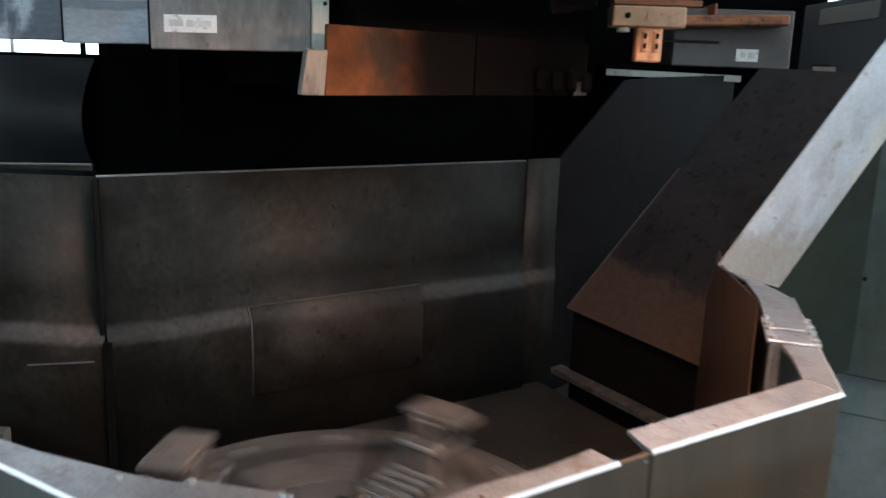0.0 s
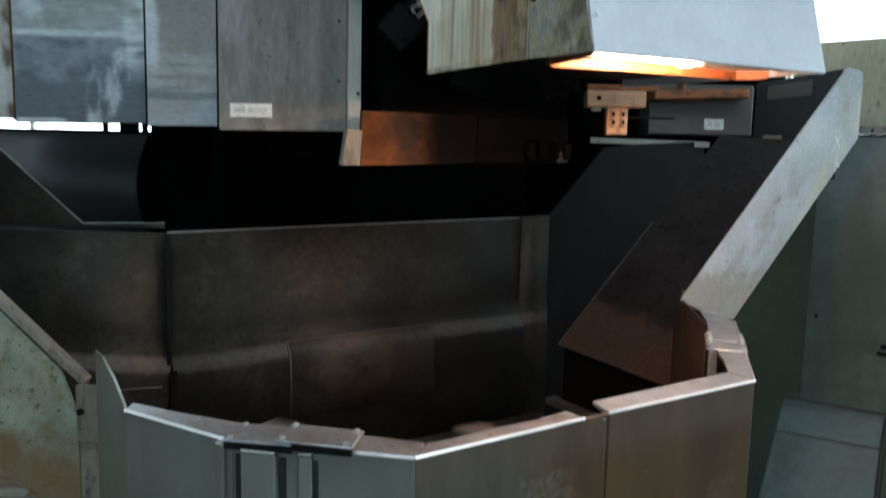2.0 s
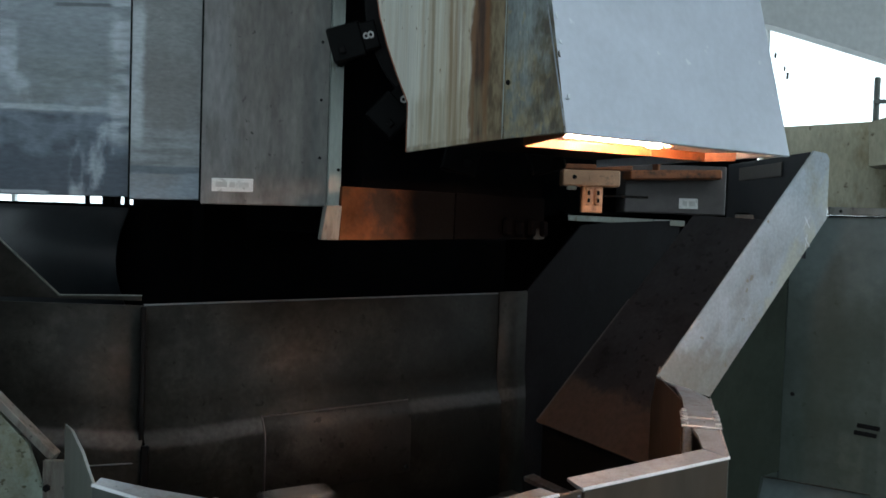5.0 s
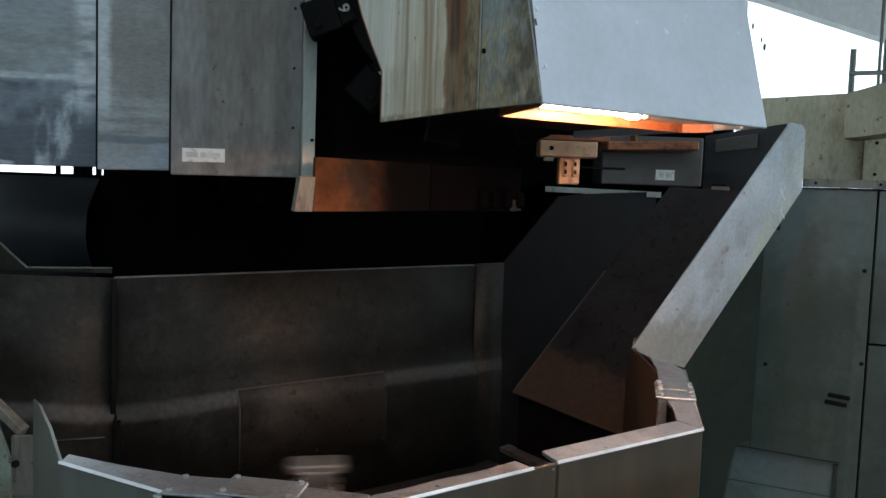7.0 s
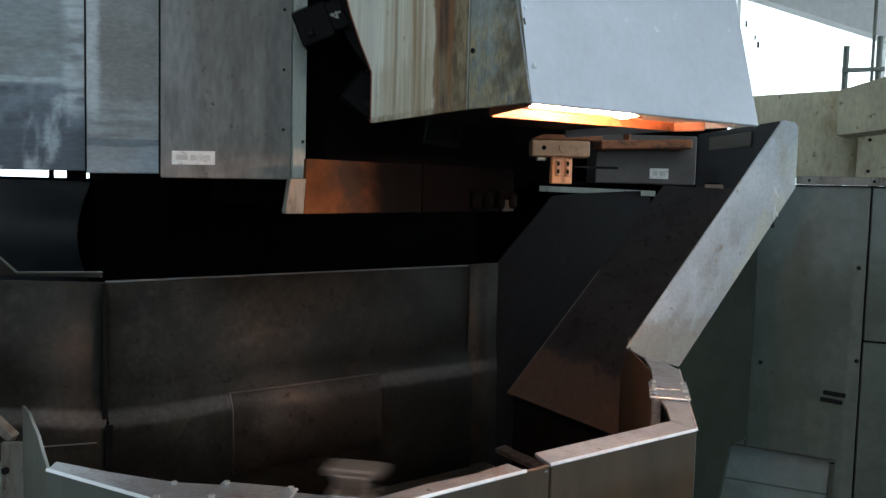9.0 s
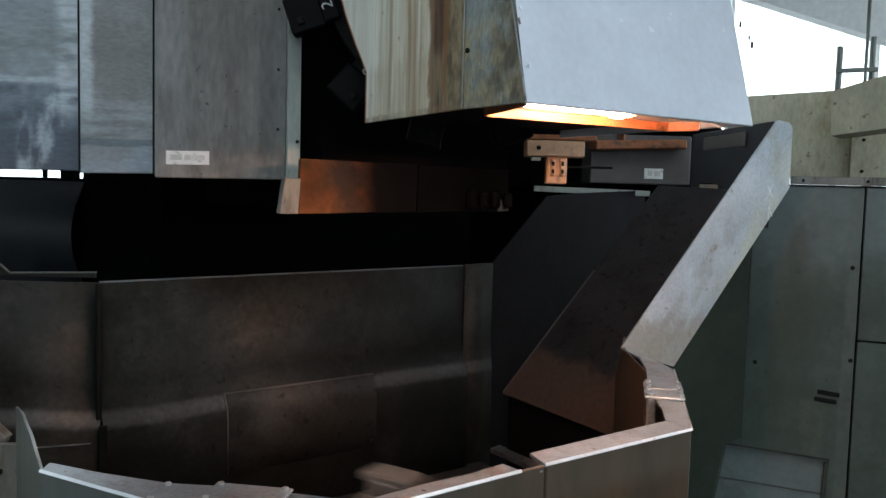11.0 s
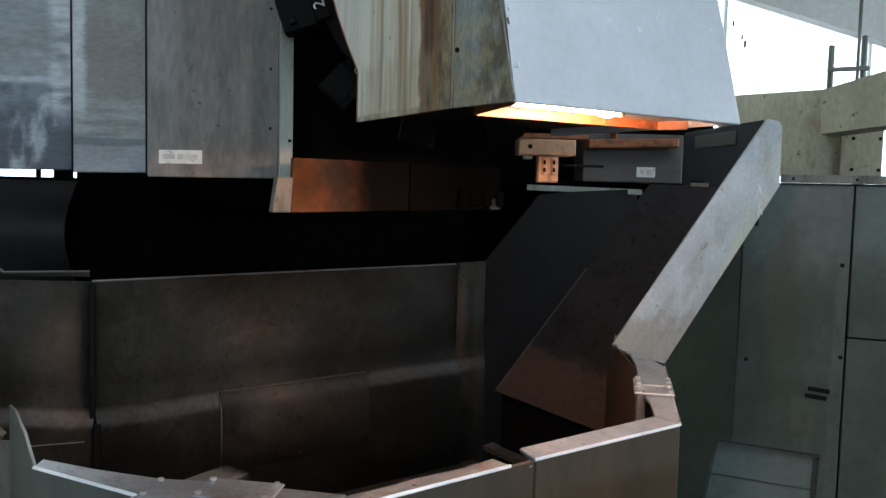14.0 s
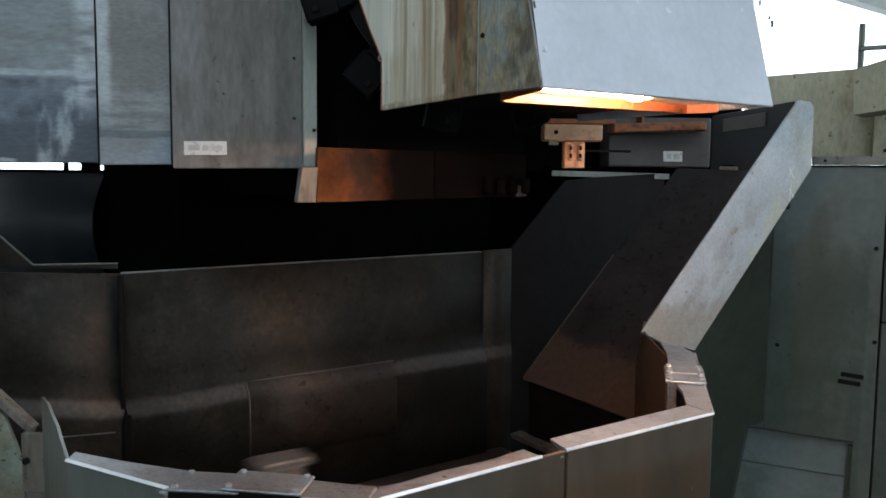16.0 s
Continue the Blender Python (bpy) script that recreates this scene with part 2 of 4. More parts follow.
COVER_DARK = material("dull_cover_steel", (0.155, 0.141, 0.131), 0.42, 0.2, 0.36, 3.4, (0.098, 0.086, 0.075), 0.47, 0.2, 7, (1, 1, 0.3), bump=0.06, grain=0.18, speck=((0.05, 0.044, 0.038), 34, 0.66),
                      marks=((0, -1.06, -0.96, 0.10, 2, 1.7, 3.5, 0.1, 0, 0.10, (0.23, 0.23, 0.235), 0.6, (5, 5, 2)),
                             (0, -0.60, -0.57, 0.04, 2, 1.7, 2.4, 0.25, 0, 0.05, (0.07, 0.068, 0.062), 0.7, None),
                             (0, -0.56, -0.49, 0.03, 2, 1.7, 3.5, 0.1, 0, 0.03, (0.085, 0.09, 0.088), 0.55, None),
                             (0, -0.95, -0.6, 0.1, 2, 1.735, 1.80, 0.05, 0, 0.05, (0.24, 0.225, 0.21), 0.45, (6, 6, 12))))
CREAM = material("rusty_cream_paint", (0.82, 0.81, 0.72), 0.5, 0.0, 0.12, 5, (0.70, 0.65, 0.52), 0.50, 0.2, 11, (2.6, 2.6, 0.07), bump=0.06, grain=0.12, speck=((0.30, 0.22, 0.12), 34, 0.69),
                 marks=((0, -0.08, 0.075, 0.015, 2, 1.7, 2.52, 0.02, 0, 0.02, (0.58, 0.47, 0.29), 0.55, (26, 26, 1.2)),
                        (0, 0.020, 0.050, 0.02, 2, 1.7, 3.4, 0.05, 0, 0.03, (0.33, 0.20, 0.08), 0.75, (40, 40, 1.5)),
                        (0, 0.128, 0.30, 0.012, 2, 1.7, 3.4, 0.05, 0, 0.03, (0.30, 0.225, 0.115), 0.95, None),
                        (0, 0.128, 0.30, 0.012, 2, 1.7, 3.4, 0.05, 0, 0.03, (0.105, 0.062, 0.026), 0.9, (30, 30, 16)),
                        (0, 0.090, 0.130, 0.012, 2, 1.7, 3.4, 0.05, 0, 0.028, (0.22, 0.088, 0.020), 0.95, None),
                        (0, 0.101, 0.119, 0.008, 2, 1.98, 3.4, 0.06, 0, 0.024, (0.050, 0.019, 0.008), 0.95, (16, 16, 5)),
                        (0, -0.046, -0.040, 0.006, 2, 2.0, 2.5, 0.05, 0, 0.012, (0.34, 0.25, 0.12), 0.6, None),
                        (0, -0.16, 0.30, 0.02, 2, 1.90, 1.957, 0.014, 0, 0.03, (0.20, 0.13, 0.065), 0.7, (18, 18, 18)),
                        (0, -0.16, 0.12, 0.02, 2, 1.95, 2.10, 0.06, 0, 0.06, (0.42, 0.35, 0.21), 0.45, (30, 30, 4))))
GREEN_SIDE = material("mildewed_green_paint", (0.215, 0.245, 0.235), 0.5, 0.0, 0.3, 6, (0.15, 0.155, 0.125), 0.48, 0.2, 9, (1.3, 1.3, 0.5), bump=0.08, grain=0.24, speck=((0.33, 0.29, 0.18), 26, 0.60),
                      marks=((0, 0.1, 0.4, 0.02, 2, 1.7, 2.14, 0.10, 0, 0.20, (0.34, 0.275, 0.15), 0.85, (24, 24, 16)), (0, 0.27, 0.4, 0.04, 2, 1.7, 2.5, 0.15, 0, 0.12, (0.085, 0.06, 0.03), 0.85, (22, 22, 15)),
                             (0, 0.165, 0.178, 0.012, 2, 1.7, 3.4, 0.1, 0, 0.02, (0.40, 0.33, 0.20), 0.7, (10, 10, 12)), (0, 0.21, 0.235, 0.02, 2, 2.1, 2.8, 0.15, 0, 0.05, (0.34, 0.38, 0.38), 0.6, (20, 20, 3))))
FENCE_PAINT = material("rusty_green_fence_paint", (0.20, 0.235, 0.195), 0.55, 0.0, 0.3, 6, (0.11, 0.10, 0.045), 0.48, 0.14, 4.5, bump=0.12, speck=((0.06, 0.062, 0.035), 46, 0.63), bands=((2, -0.5, 0.45, 0.25, (0.12, 0.075, 0.03), 0.5, 0.8),))
BLUE_GREY = material("blue_grey_panel", (0.54, 0.57, 0.64), 0.38, 0.2, 0.08, 3.2, (0.47, 0.50, 0.57), 0.53, 0.25, 1.8, bump=0.02, grain=0.035, speck=((0.68, 0.71, 0.75), 18, 0.71))
PLATE_PAINT = material("pale_blue_grey_paint", (0.37, 0.41, 0.45), 0.48, 0.0, 0.18, 4, (0.31, 0.31, 0.28), 0.54, 0.14, 3.2, bump=0.05, grain=0.1, speck=((0.25, 0.23, 0.19), 14, 0.66),
                       bands=((2, 0.5, 1.02, 0.12, (0.22, 0.19, 0.145), 0.35, 0.65),), marks=((0, 1.02, 1.10, 0.05, 2, 0.8, 2.1, 0.1, -0.55, 0.16, (0.46, 0.46, 0.32), 0.5, (9, 9, 5)), (0, 0.50, 0.60, 0.04, 2, 0.85, 1.6, 0.15, -0.75, 0.10, (0.20, 0.17, 0.13), 0.35, (10, 10, 6))))
POST_PAINT = material("pale_green_post_paint", (0.31, 0.345, 0.315), 0.5, 0.0, 0.15, 6, (0.16, 0.14, 0.10), 0.55, 0.08, 8, (1, 1, 0.3), bump=0.04)
# Rust colour goes over to near-black from about x = -0.10 on.
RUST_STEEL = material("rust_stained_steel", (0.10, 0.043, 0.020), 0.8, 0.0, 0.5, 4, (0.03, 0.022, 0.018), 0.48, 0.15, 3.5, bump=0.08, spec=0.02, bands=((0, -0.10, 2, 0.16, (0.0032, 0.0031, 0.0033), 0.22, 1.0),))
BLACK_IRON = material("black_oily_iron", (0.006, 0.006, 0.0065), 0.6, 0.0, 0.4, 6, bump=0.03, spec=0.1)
HOLDER_IRON = material("dark_holder_steel", (0.0022, 0.0023, 0.0025), 0.5, 0.0, 0.3, 8, (0.005, 0.0045, 0.004), 0.56, 0.1, 9, bump=0.04, spec=0.08)
# Far below real iron: the unlit depth behind the guard is in this colour.
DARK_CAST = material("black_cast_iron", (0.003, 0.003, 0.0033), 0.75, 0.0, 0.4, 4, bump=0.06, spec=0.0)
TABLE_IRON = material("turned_table_iron", (0.18, 0.172, 0.166), 0.42, 0.35, 0.35, 5, (0.075, 0.07, 0.066), 0.50, 0.15, 6, bump=0.06, grain=0.16, speck=((0.34, 0.34, 0.34), 30, 0.68))
BRIGHT = material("bright_machined_steel", (0.60, 0.60, 0.60), 0.30, 0.9, 0.15, 10, bump=0.02)
COPPER_BLOCK = material("tan_machined_block", (0.55, 0.32, 0.19), 0.45, 0.1, 0.15, 10, (0.2, 0.12, 0.08), 0.57, 0.1, 9, bump=0.03)
# Rust brown, pushed to orange for the lamp light on the housing's plate.
RUSTY_PLATE = material("rusty_lamplit_brown", (0.30, 0.10, 0.036), 0.5, 0.0, 0.3, 6, (0.07, 0.035, 0.02), 0.52, 0.15, 7, bump=0.04)
TRAY_WHITE = material("white_lamp_tray", (0.92, 0.88, 0.82), 0.35, 0.0, 0.06, 8, (0.6, 0.48, 0.36), 0.60, 0.1, 9, bump=0.02)
SLOT_BROWN = material("grimy_slot", (0.022, 0.017, 0.013), 0.6, 0.0, 0.3, 8, bump=0.03)
GREY_BOX = material("grey_housing", (0.092, 0.082, 0.082), 0.5, 0.0, 0.2, 6, bump=0.03)
WHITE_LABEL = material("worn_white_label", (0.74, 0.74, 0.73), 0.5, 0.0, 0.12, 20, (0.36, 0.35, 0.33), 0.56, 0.1, 30, bump=0.02)
LABEL_FAINT = material("faded_label_ink", (0.56, 0.56, 0.55), 0.6, bump=0)
NUMBER_WHITE = material("white_number_paint", (0.45, 0.45, 0.43), 0.6, bump=0)
# Top band is reflected light, first mark a diagonal shade, both painted in.
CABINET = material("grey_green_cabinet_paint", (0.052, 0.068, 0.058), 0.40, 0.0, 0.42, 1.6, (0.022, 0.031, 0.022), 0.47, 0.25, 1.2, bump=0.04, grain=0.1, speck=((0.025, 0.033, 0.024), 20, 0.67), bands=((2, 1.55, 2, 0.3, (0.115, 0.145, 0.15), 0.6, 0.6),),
                   marks=((0, 0.03, 0.30, 0.15, 2, 0.3, 1.5, 0.2, -0.12, 0.3, (0.022, 0.032, 0.020), 0.6, (3, 3, 1.2)), (0, 0.50, 0.56, 0.02, 2, -0.9, 1.75, 0.1, 0, 0.03, (0.085, 0.10, 0.088), 0.6, (10, 10, 5)), (0, 0.30, 0.40, 0.04, 2, 0.15, 0.45, 0.1, 0, 0.1, (0.085, 0.098, 0.08), 0.5, (9, 9, 9))))
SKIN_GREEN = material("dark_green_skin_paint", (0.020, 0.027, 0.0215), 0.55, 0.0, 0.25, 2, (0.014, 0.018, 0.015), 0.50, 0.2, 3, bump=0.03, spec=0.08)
CREAM_BEAM = material("cream_beam_paint", (0.41, 0.385, 0.28), 0.5, 0.0, 0.2, 4, (0.24, 0.195, 0.105), 0.53, 0.16, 5, (1, 1, 0.4), bump=0.06, grain=0.12, speck=((0.17, 0.14, 0.09), 22, 0.67))
CREAM_COVER = material("flaked_cream_cover", (0.36, 0.36, 0.34), 0.5, 0.1, 0.15, 4, (0.22, 0.18, 0.13), 0.57, 0.08, 5, bump=0.05, marks=((0, -2.115, -2.0, 0.03, 2, 1.7, 3.5, 0.1, 0, 0.06, (0.075, 0.045, 0.022), 0.9, (16, 16, 9)), (0, -2.20, -2.10, 0.03, 2, 1.85, 1.98, 0.04, 0, 0.12, (0.48, 0.50, 0.50), 0.7, None)))
FLOOR_M = material("oily_concrete", (0.12, 0.115, 0.105), 0.55, 0.0, 0.3, 1.5, (0.06, 0.05, 0.045), 0.52, 0.1, 2, bump=0.1)
HALL_M = material("pale_hall_paint", (0.72, 0.74, 0.74), 0.7, 0.0, 0.06, 0.7, bump=0.03)
CEIL_M = material("hall_ceiling_paint", (0.45, 0.45, 0.45), 0.8, 0.0, 0.08, 0.5, bump=0.03)
BOARD_M = material("dirty_board_wood", (0.34, 0.32, 0.28), 0.7, 0.0, 0.35, 4, (0.10, 0.09, 0.08), 0.52, 0.1, 8, (0.3, 2, 2), bump=0.15)
LAMP_GLOW = material("warm_lamp_glow", (1.0, 0.8, 0.55), 0.5, emit=(1.0, 0.50, 0.26), power=580, bump=0)
BULB_GLOW = material("hot_bulb_glow", (1.0, 0.8, 0.55), 0.5, emit=(1.0, 0.53, 0.30), power=2300, bump=0)
RECESS_PAINT = material("blue_grey_recess_paint", (0.125, 0.155, 0.155), 0.45, 0.0, 0.2, 2, (0.095, 0.115, 0.105), 0.51, 0.15, 3, bump=0.03)
SLOT_TAN = material("dull_tan_plate", (0.115, 0.095, 0.075), 0.5, 0.0, 0.2, 8, bump=0.03)
PAN_STEEL = material("oily_pan_steel", (0.034, 0.032, 0.029), 0.45, 0.1, 0.5, 3, (0.016, 0.015, 0.0135), 0.5, 0.2, 4, bump=0.12, speck=((0.09, 0.09, 0.09), 30, 0.68))
DIRTY_POST = material("grimy_post_paint", (0.15, 0.15, 0.135), 0.55, 0.0, 0.4, 5, (0.06, 0.05, 0.04), 0.5, 0.15, 9, (1, 1, 0.3), bump=0.06, speck=((0.03, 0.03, 0.028), 34, 0.64))
CHALK = material("chalk_white", (0.62, 0.66, 0.70), 0.8, 0.0, 0.2, 60, bump=0.1)
NIGHT_PAINT = material("blue_black_paint", (0.014, 0.017, 0.024), 0.5, 0.0, 0.25, 4, bump=0.03, spec=0.25)
GLOSS_NIGHT = material("glossy_blue_black_paint", (0.014, 0.0175, 0.022), 0.42, 0.0, 0.3, 3, (0.009, 0.011, 0.0135), 0.52, 0.2, 3, bump=0.03, spec=0.32)
SKY_BRIGHT = material("overcast_sky", (0.8, 0.8, 0.8), 0.9, emit=(0.85, 0.97, 1.0), power=2.4, bump=0)
SKY_SOUTH = material("overcast_sky_south", (0.8, 0.8, 0.8), 0.9, emit=(0.82, 0.96, 1.0), power=1.35, bump=0)
SKY_DIM = material("overcast_sky_west", (0.8, 0.8, 0.8), 0.9, emit=(0.80, 0.95, 1.0), power=0.8, bump=0)
SKY_ROOF = material("overcast_sky_above", (0.8, 0.8, 0.8), 0.9, emit=(0.85, 0.97, 1.0), power=2.8, bump=0)
NUMBER_TURN = -90


# ---- mesh helpers ----
def part(name, bm, mat, parent=None, label="", smooth=False):
    me = bpy.data.meshes.new(name)
    bm.transform(Matrix.Scale(UNIT, 4))
    bmesh.ops.recalc_face_normals(bm, faces=bm.faces[:])
    bm.to_mesh(me)
    bm.free()
    me.materials.append(mat)
    if smooth:
        for f in me.polygons:
            f.use_smooth = True
    ob = new(name, me)
    if parent:
        ob.parent = parent
    else:
        ob.matrix_world = placed(pose(0, 0, 0))
    if label:
        ob["label"] = label
    return ob


def thing(name, label, category, at=None, group="", kind=""):
    ob = new(name)
    ob.matrix_world = placed(pose(0, 0, 0) if at is None else at)
    return tagged(ob, label, category, group, kind)


def bevel(bm, width, seg=1):
    if width > 0:
        bmesh.ops.bevel(bm, geom=bm.edges[:], offset=width, segments=seg, affect="EDGES", profile=0.5, clamp_overlap=True)
    return bm


def box(w, d, h, m=None, b=0.004):
    """A bevelled box, its base centred at the origin of m."""
    bm = bmesh.new()
    bmesh.ops.create_cube(bm, size=1)
    bmesh.ops.scale(bm, vec=(w, d, h), verts=bm.verts)
    bmesh.ops.translate(bm, vec=(0, 0, h / 2), verts=bm.verts)
    bevel(bm, b)
    if m is not None:
        bm.transform(m)
    return bm


def slab(points, thick, b=0.002):
    """A sheet of that thickness behind a flat polygon of 3D points."""
    bm = bmesh.new()
    pts = [Vector(p) for p in points]
    nrm = Vector((0, 0, 0))
    for k in range(len(pts)):
        a, c = pts[k], pts[(k + 1) % len(pts)]
        nrm += a.cross(c)
    nrm.normalize()
    top = [bm.verts.new(p) for p in pts]
    low = [bm.verts.new(p - nrm * thick) for p in pts]
    bm.faces.new(top)
    bm.faces.new(low[::-1])
    for k in range(len(pts)):
        q = (k + 1) % len(pts)
        bm.faces.new((top[k], low[k], low[q], top[q]))
    return bevel(bm, b)


def disc(r, h, z=0.0, seg=48, b=0.006, r2=None):
    bm = bmesh.new()
    bmesh.ops.create_cone(bm, cap_ends=True, segments=seg, radius1=r, radius2=r if r2 is None else r2, depth=h)
    bmesh.ops.translate(bm, vec=(0, 0, z + h / 2), verts=bm.verts)
    if b:
        ring = [e for e in bm.edges if len(e.link_faces) == 2 and e.calc_face_angle() > 0.6]
        bmesh.ops.bevel(bm, geom=ring, offset=b, segments=2, affect="EDGES", profile=0.5)
    return bm


def join(*bms):
    out = bms[0]
    for other in bms[1:]:
        me = bpy.data.meshes.new("tmp")
        other.to_mesh(me)
        other.free()
        out.from_mesh(me)
        bpy.data.meshes.remove(me)
    return out


def wall(a, c, z0, z1, thick, zc1=None, b=0.003):
    """An upright sheet from a to c in plan, its thickness on the left of the way a to c."""
    z2 = z1 if zc1 is None else zc1
    return slab([(a[0], a[1], z0), (c[0], c[1], z0), (c[0], c[1], z2), (a[0], a[1], z1)], thick, b)


def bolt(m, r=0.009, h=0.007):
    bm = disc(r, h, 0, 6, 0.001)
    bm.transform(m)
    return bm


def profile_sheet(a, c, prof, thick=0.010, steps=1):
    """A sheet from a to c in plan whose upright section runs through prof: pairs of (offset to the right of the way, height)."""
    bm = bmesh.new()
    a, c = Vector((*a, 0)), Vector((*c, 0))
    way = (c - a).normalized()
    out = Vector((way.y, -way.x, 0))
    rows = []
    for back in (0, thick):
        rows.append([[bm.verts.new(a.lerp(c, k / steps) + out * (o - back) + Vector((0, 0, z))) for o, z in prof] for k in range(steps + 1)])
    for r, row in enumerate(rows):
        for k in range(steps):
            for j in range(len(prof) - 1):
                q = (row[k][j], row[k][j + 1], row[k + 1][j + 1], row[k + 1][j])
                bm.faces.new(q if r == 0 else q[::-1])
    f, g = rows
    for k in (0, steps):
        for j in range(len(prof) - 1):
            bm.faces.new((f[k][j], g[k][j], g[k][j + 1], f[k][j + 1]))
    for j in (0, len(prof) - 1):
        for k in range(steps):
            bm.faces.new((f[k][j], f[k + 1][j], g[k + 1][j], g[k][j]))
    return bm


def letters(text, size, m, parent, mat, name="number", deep=0.002):
    cu = bpy.data.curves.new(name, "FONT")
    cu.body, cu.size, cu.extrude, cu.align_x, cu.align_y = text, size, deep, "CENTER", "CENTER"
    tmp = bpy.data.objects.new(name, cu)
    scene.collection.objects.link(tmp)
    me = bpy.data.meshes.new_from_object(tmp.evaluated_get(bpy.context.evaluated_depsgraph_get()))
    bpy.data.objects.remove(tmp)
    bm = bmesh.new()
    bm.from_mesh(me)
    bm.transform(m)
    return part(name, bm, mat, parent)


# ---- hall ----
tagged(part("floor", box(46, 46, 0.2, pose(4, 2, -1.12), 0), FLOOR_M), "oily grey concrete workshop floor", "floor", kind="structure")
tagged(part("ceiling", join(box(46, 15.5, 0.3, pose(4, -13.25, 9), 0), box(46, 25.5, 0.3, pose(4, 12.25, 9), 0), box(16, 5, 0.3, pose(-11, -3, 9), 0), box(16, 5, 0.3, pose(19, -3, 9), 0)), CEIL_M), "plain grey hall ceiling with a skylight", "ceiling", kind="structure")
# Out of view: glowing sheet added to light the machine from above.
tagged(part("skylight", box(14.4, 5.4, 0.05, pose(4, -3, 9.4), 0), SKY_ROOF), "white overcast sky over the roof light", "skylight", kind="structure")


def hall_wall(name, m, length, z0, z1, span, mat_sky):
    """A wall with a long band of window between z0 and z1, span long, and the white sky behind it."""
    w = thing(name, "pale painted hall wall with a band of windows", "wall", m, kind="structure")
    part("wall_lower", box(length, 0.3, z0 + 0.95, pose(0, 0, -0.95), 0), HALL_M, w)
    part("wall_upper", box(length, 0.3, 9 - z1, pose(0, 0, z1), 0), HALL_M, w)
    rest = (length - span) / 2
    for sx in (-1, 1):
        part("wall_pier", box(rest, 0.3, z1 - z0, pose(sx * (span + rest) / 2, 0, z0), 0), HALL_M, w)
    n = int(span // 3.4)
    for k in range(n + 1):
        part("mullion", box(0.09, 0.14, z1 - z0, pose(-span / 2 + k * span / n, 0, z0), 0.005), HALL_M, w)
    part("sky_sheet", box(span + 1, 0.05, z1 - z0 + 0.6, pose(0, 0.6, z0 - 0.3), 0), mat_sky, w, "white overcast sky outside")
    return w


# East, west and south windows are out of view, added as light sources.
hall_wall("wall_east", pose(20, 2, 0, 0, 0, -90), 40, 2.6, 7.6, 34, SKY_BRIGHT)
hall_wall("wall_north", pose(4, 19, 0), 40, 0.9, 7.6, 36, SKY_BRIGHT)
hall_wall("wall_west", pose(-15, 2, 0, 0, 0, 90), 40, 2.2, 6.6, 26, SKY_DIM)
hall_wall("wall_south", pose(4, -16, 0, 0, 0, 180), 40, 2.4, 7.4, 32, SKY_SOUTH)
tagged(part("roof_brace", slab([(4.5, 14, 5.62), (6.05, 14, 5.257), (8.34, 14, 4.653), (12, 14, 3.6), (12, 14, 9.0), (4.5, 14, 9.0)], 0.3), HALL_M), "pale painted sloping roof brace", "brace", kind="structure")
tagged(part("drop_pipe", disc(0.03, 5.85, 3.2, 12, 0), GREY_PAINT), "thin grey drop pipe", "pipe").matrix_world = placed(pose(7.9, 13.5, 0))
for x, w in ((-6.0, 0.035), (-5.65, 0.16), (-5.495, 0.07), (-5.335, 0.05)):
    tagged(part("hall_post", box(w, 0.15, 5.0, pose(x, 13.0, -0.92), 0.01), DARK_CAST), "dark steel post standing in the hall", "post", "hall posts")

# ---- chip guard round the table ----
R_L, R_H, R_F, R_S, R_R, R_C = (-0.858, 1.341), (-0.525, 1.148), (-0.089, 1.08), (0.409, 1.435), (0.918, 1.777), (1.135, 2.62)
RIM = 1.0
guard = thing("chip_guard", "worn grey-green sheet-steel chip guard with bare rim", "machine guard")
part("front_panel", wall(R_L, R_H, -0.7, RIM - 0.004, 0.012), GREY_PAINT, guard)
part("front_panel", wall((R_H[0] + 0.003, R_H[1]), R_F, -0.7, RIM - 0.004, 0.012), GREY_PAINT, guard)
part("front_panel", wall((R_F[0] + 0.001, R_F[1] + 0.001), R_S, -0.7, RIM - 0.004, 0.012), BROWN_PAINT, guard, "smeared panel with brown reflections in its colour")
part("front_panel", wall((R_S[0] + 0.005, R_S[1] + 0.0035), R_R, -0.7, RIM - 0.004, 0.012), BROWN_PAINT, guard, "smeared panel with brown reflections in its colour")
part("side_panel", wall(R_R, R_C, -0.7, RIM - 0.004, 0.012), GREY_PAINT, guard)
part("side_panel", wall(R_C, (1.20, 3.25), -0.7, RIM - 0.01, 0.012, 0.885), GREY_PAINT, guard)
for x, z, w in ((8.06, 5.26, 0.07), (7.98, 5.45, 0.05), (7.75, 5.75, 0.06)):
    tagged(part("window_dirt", box(w, 0.02, 2.4 * w, pose(x, 18.84, z), 0.01), GREY_BOX), "dark dirt clump on the window", "dirt", "window dirt")
part("kick_base", join(wall((R_L[0] + 0.03, R_L[1] + 0.03), (R_F[0], R_F[1] + 0.04), -0.92, -0.7, 0.02), wall((R_F[0], R_F[1] + 0.04), (R_R[0] - 0.03, R_R[1] + 0.02), -0.92, -0.7, 0.02)), DARK_CAST, guard)


def flat(points, z, thick=0.012):
    return slab([(x, y, z) for x, y in points], thick, 0.003)


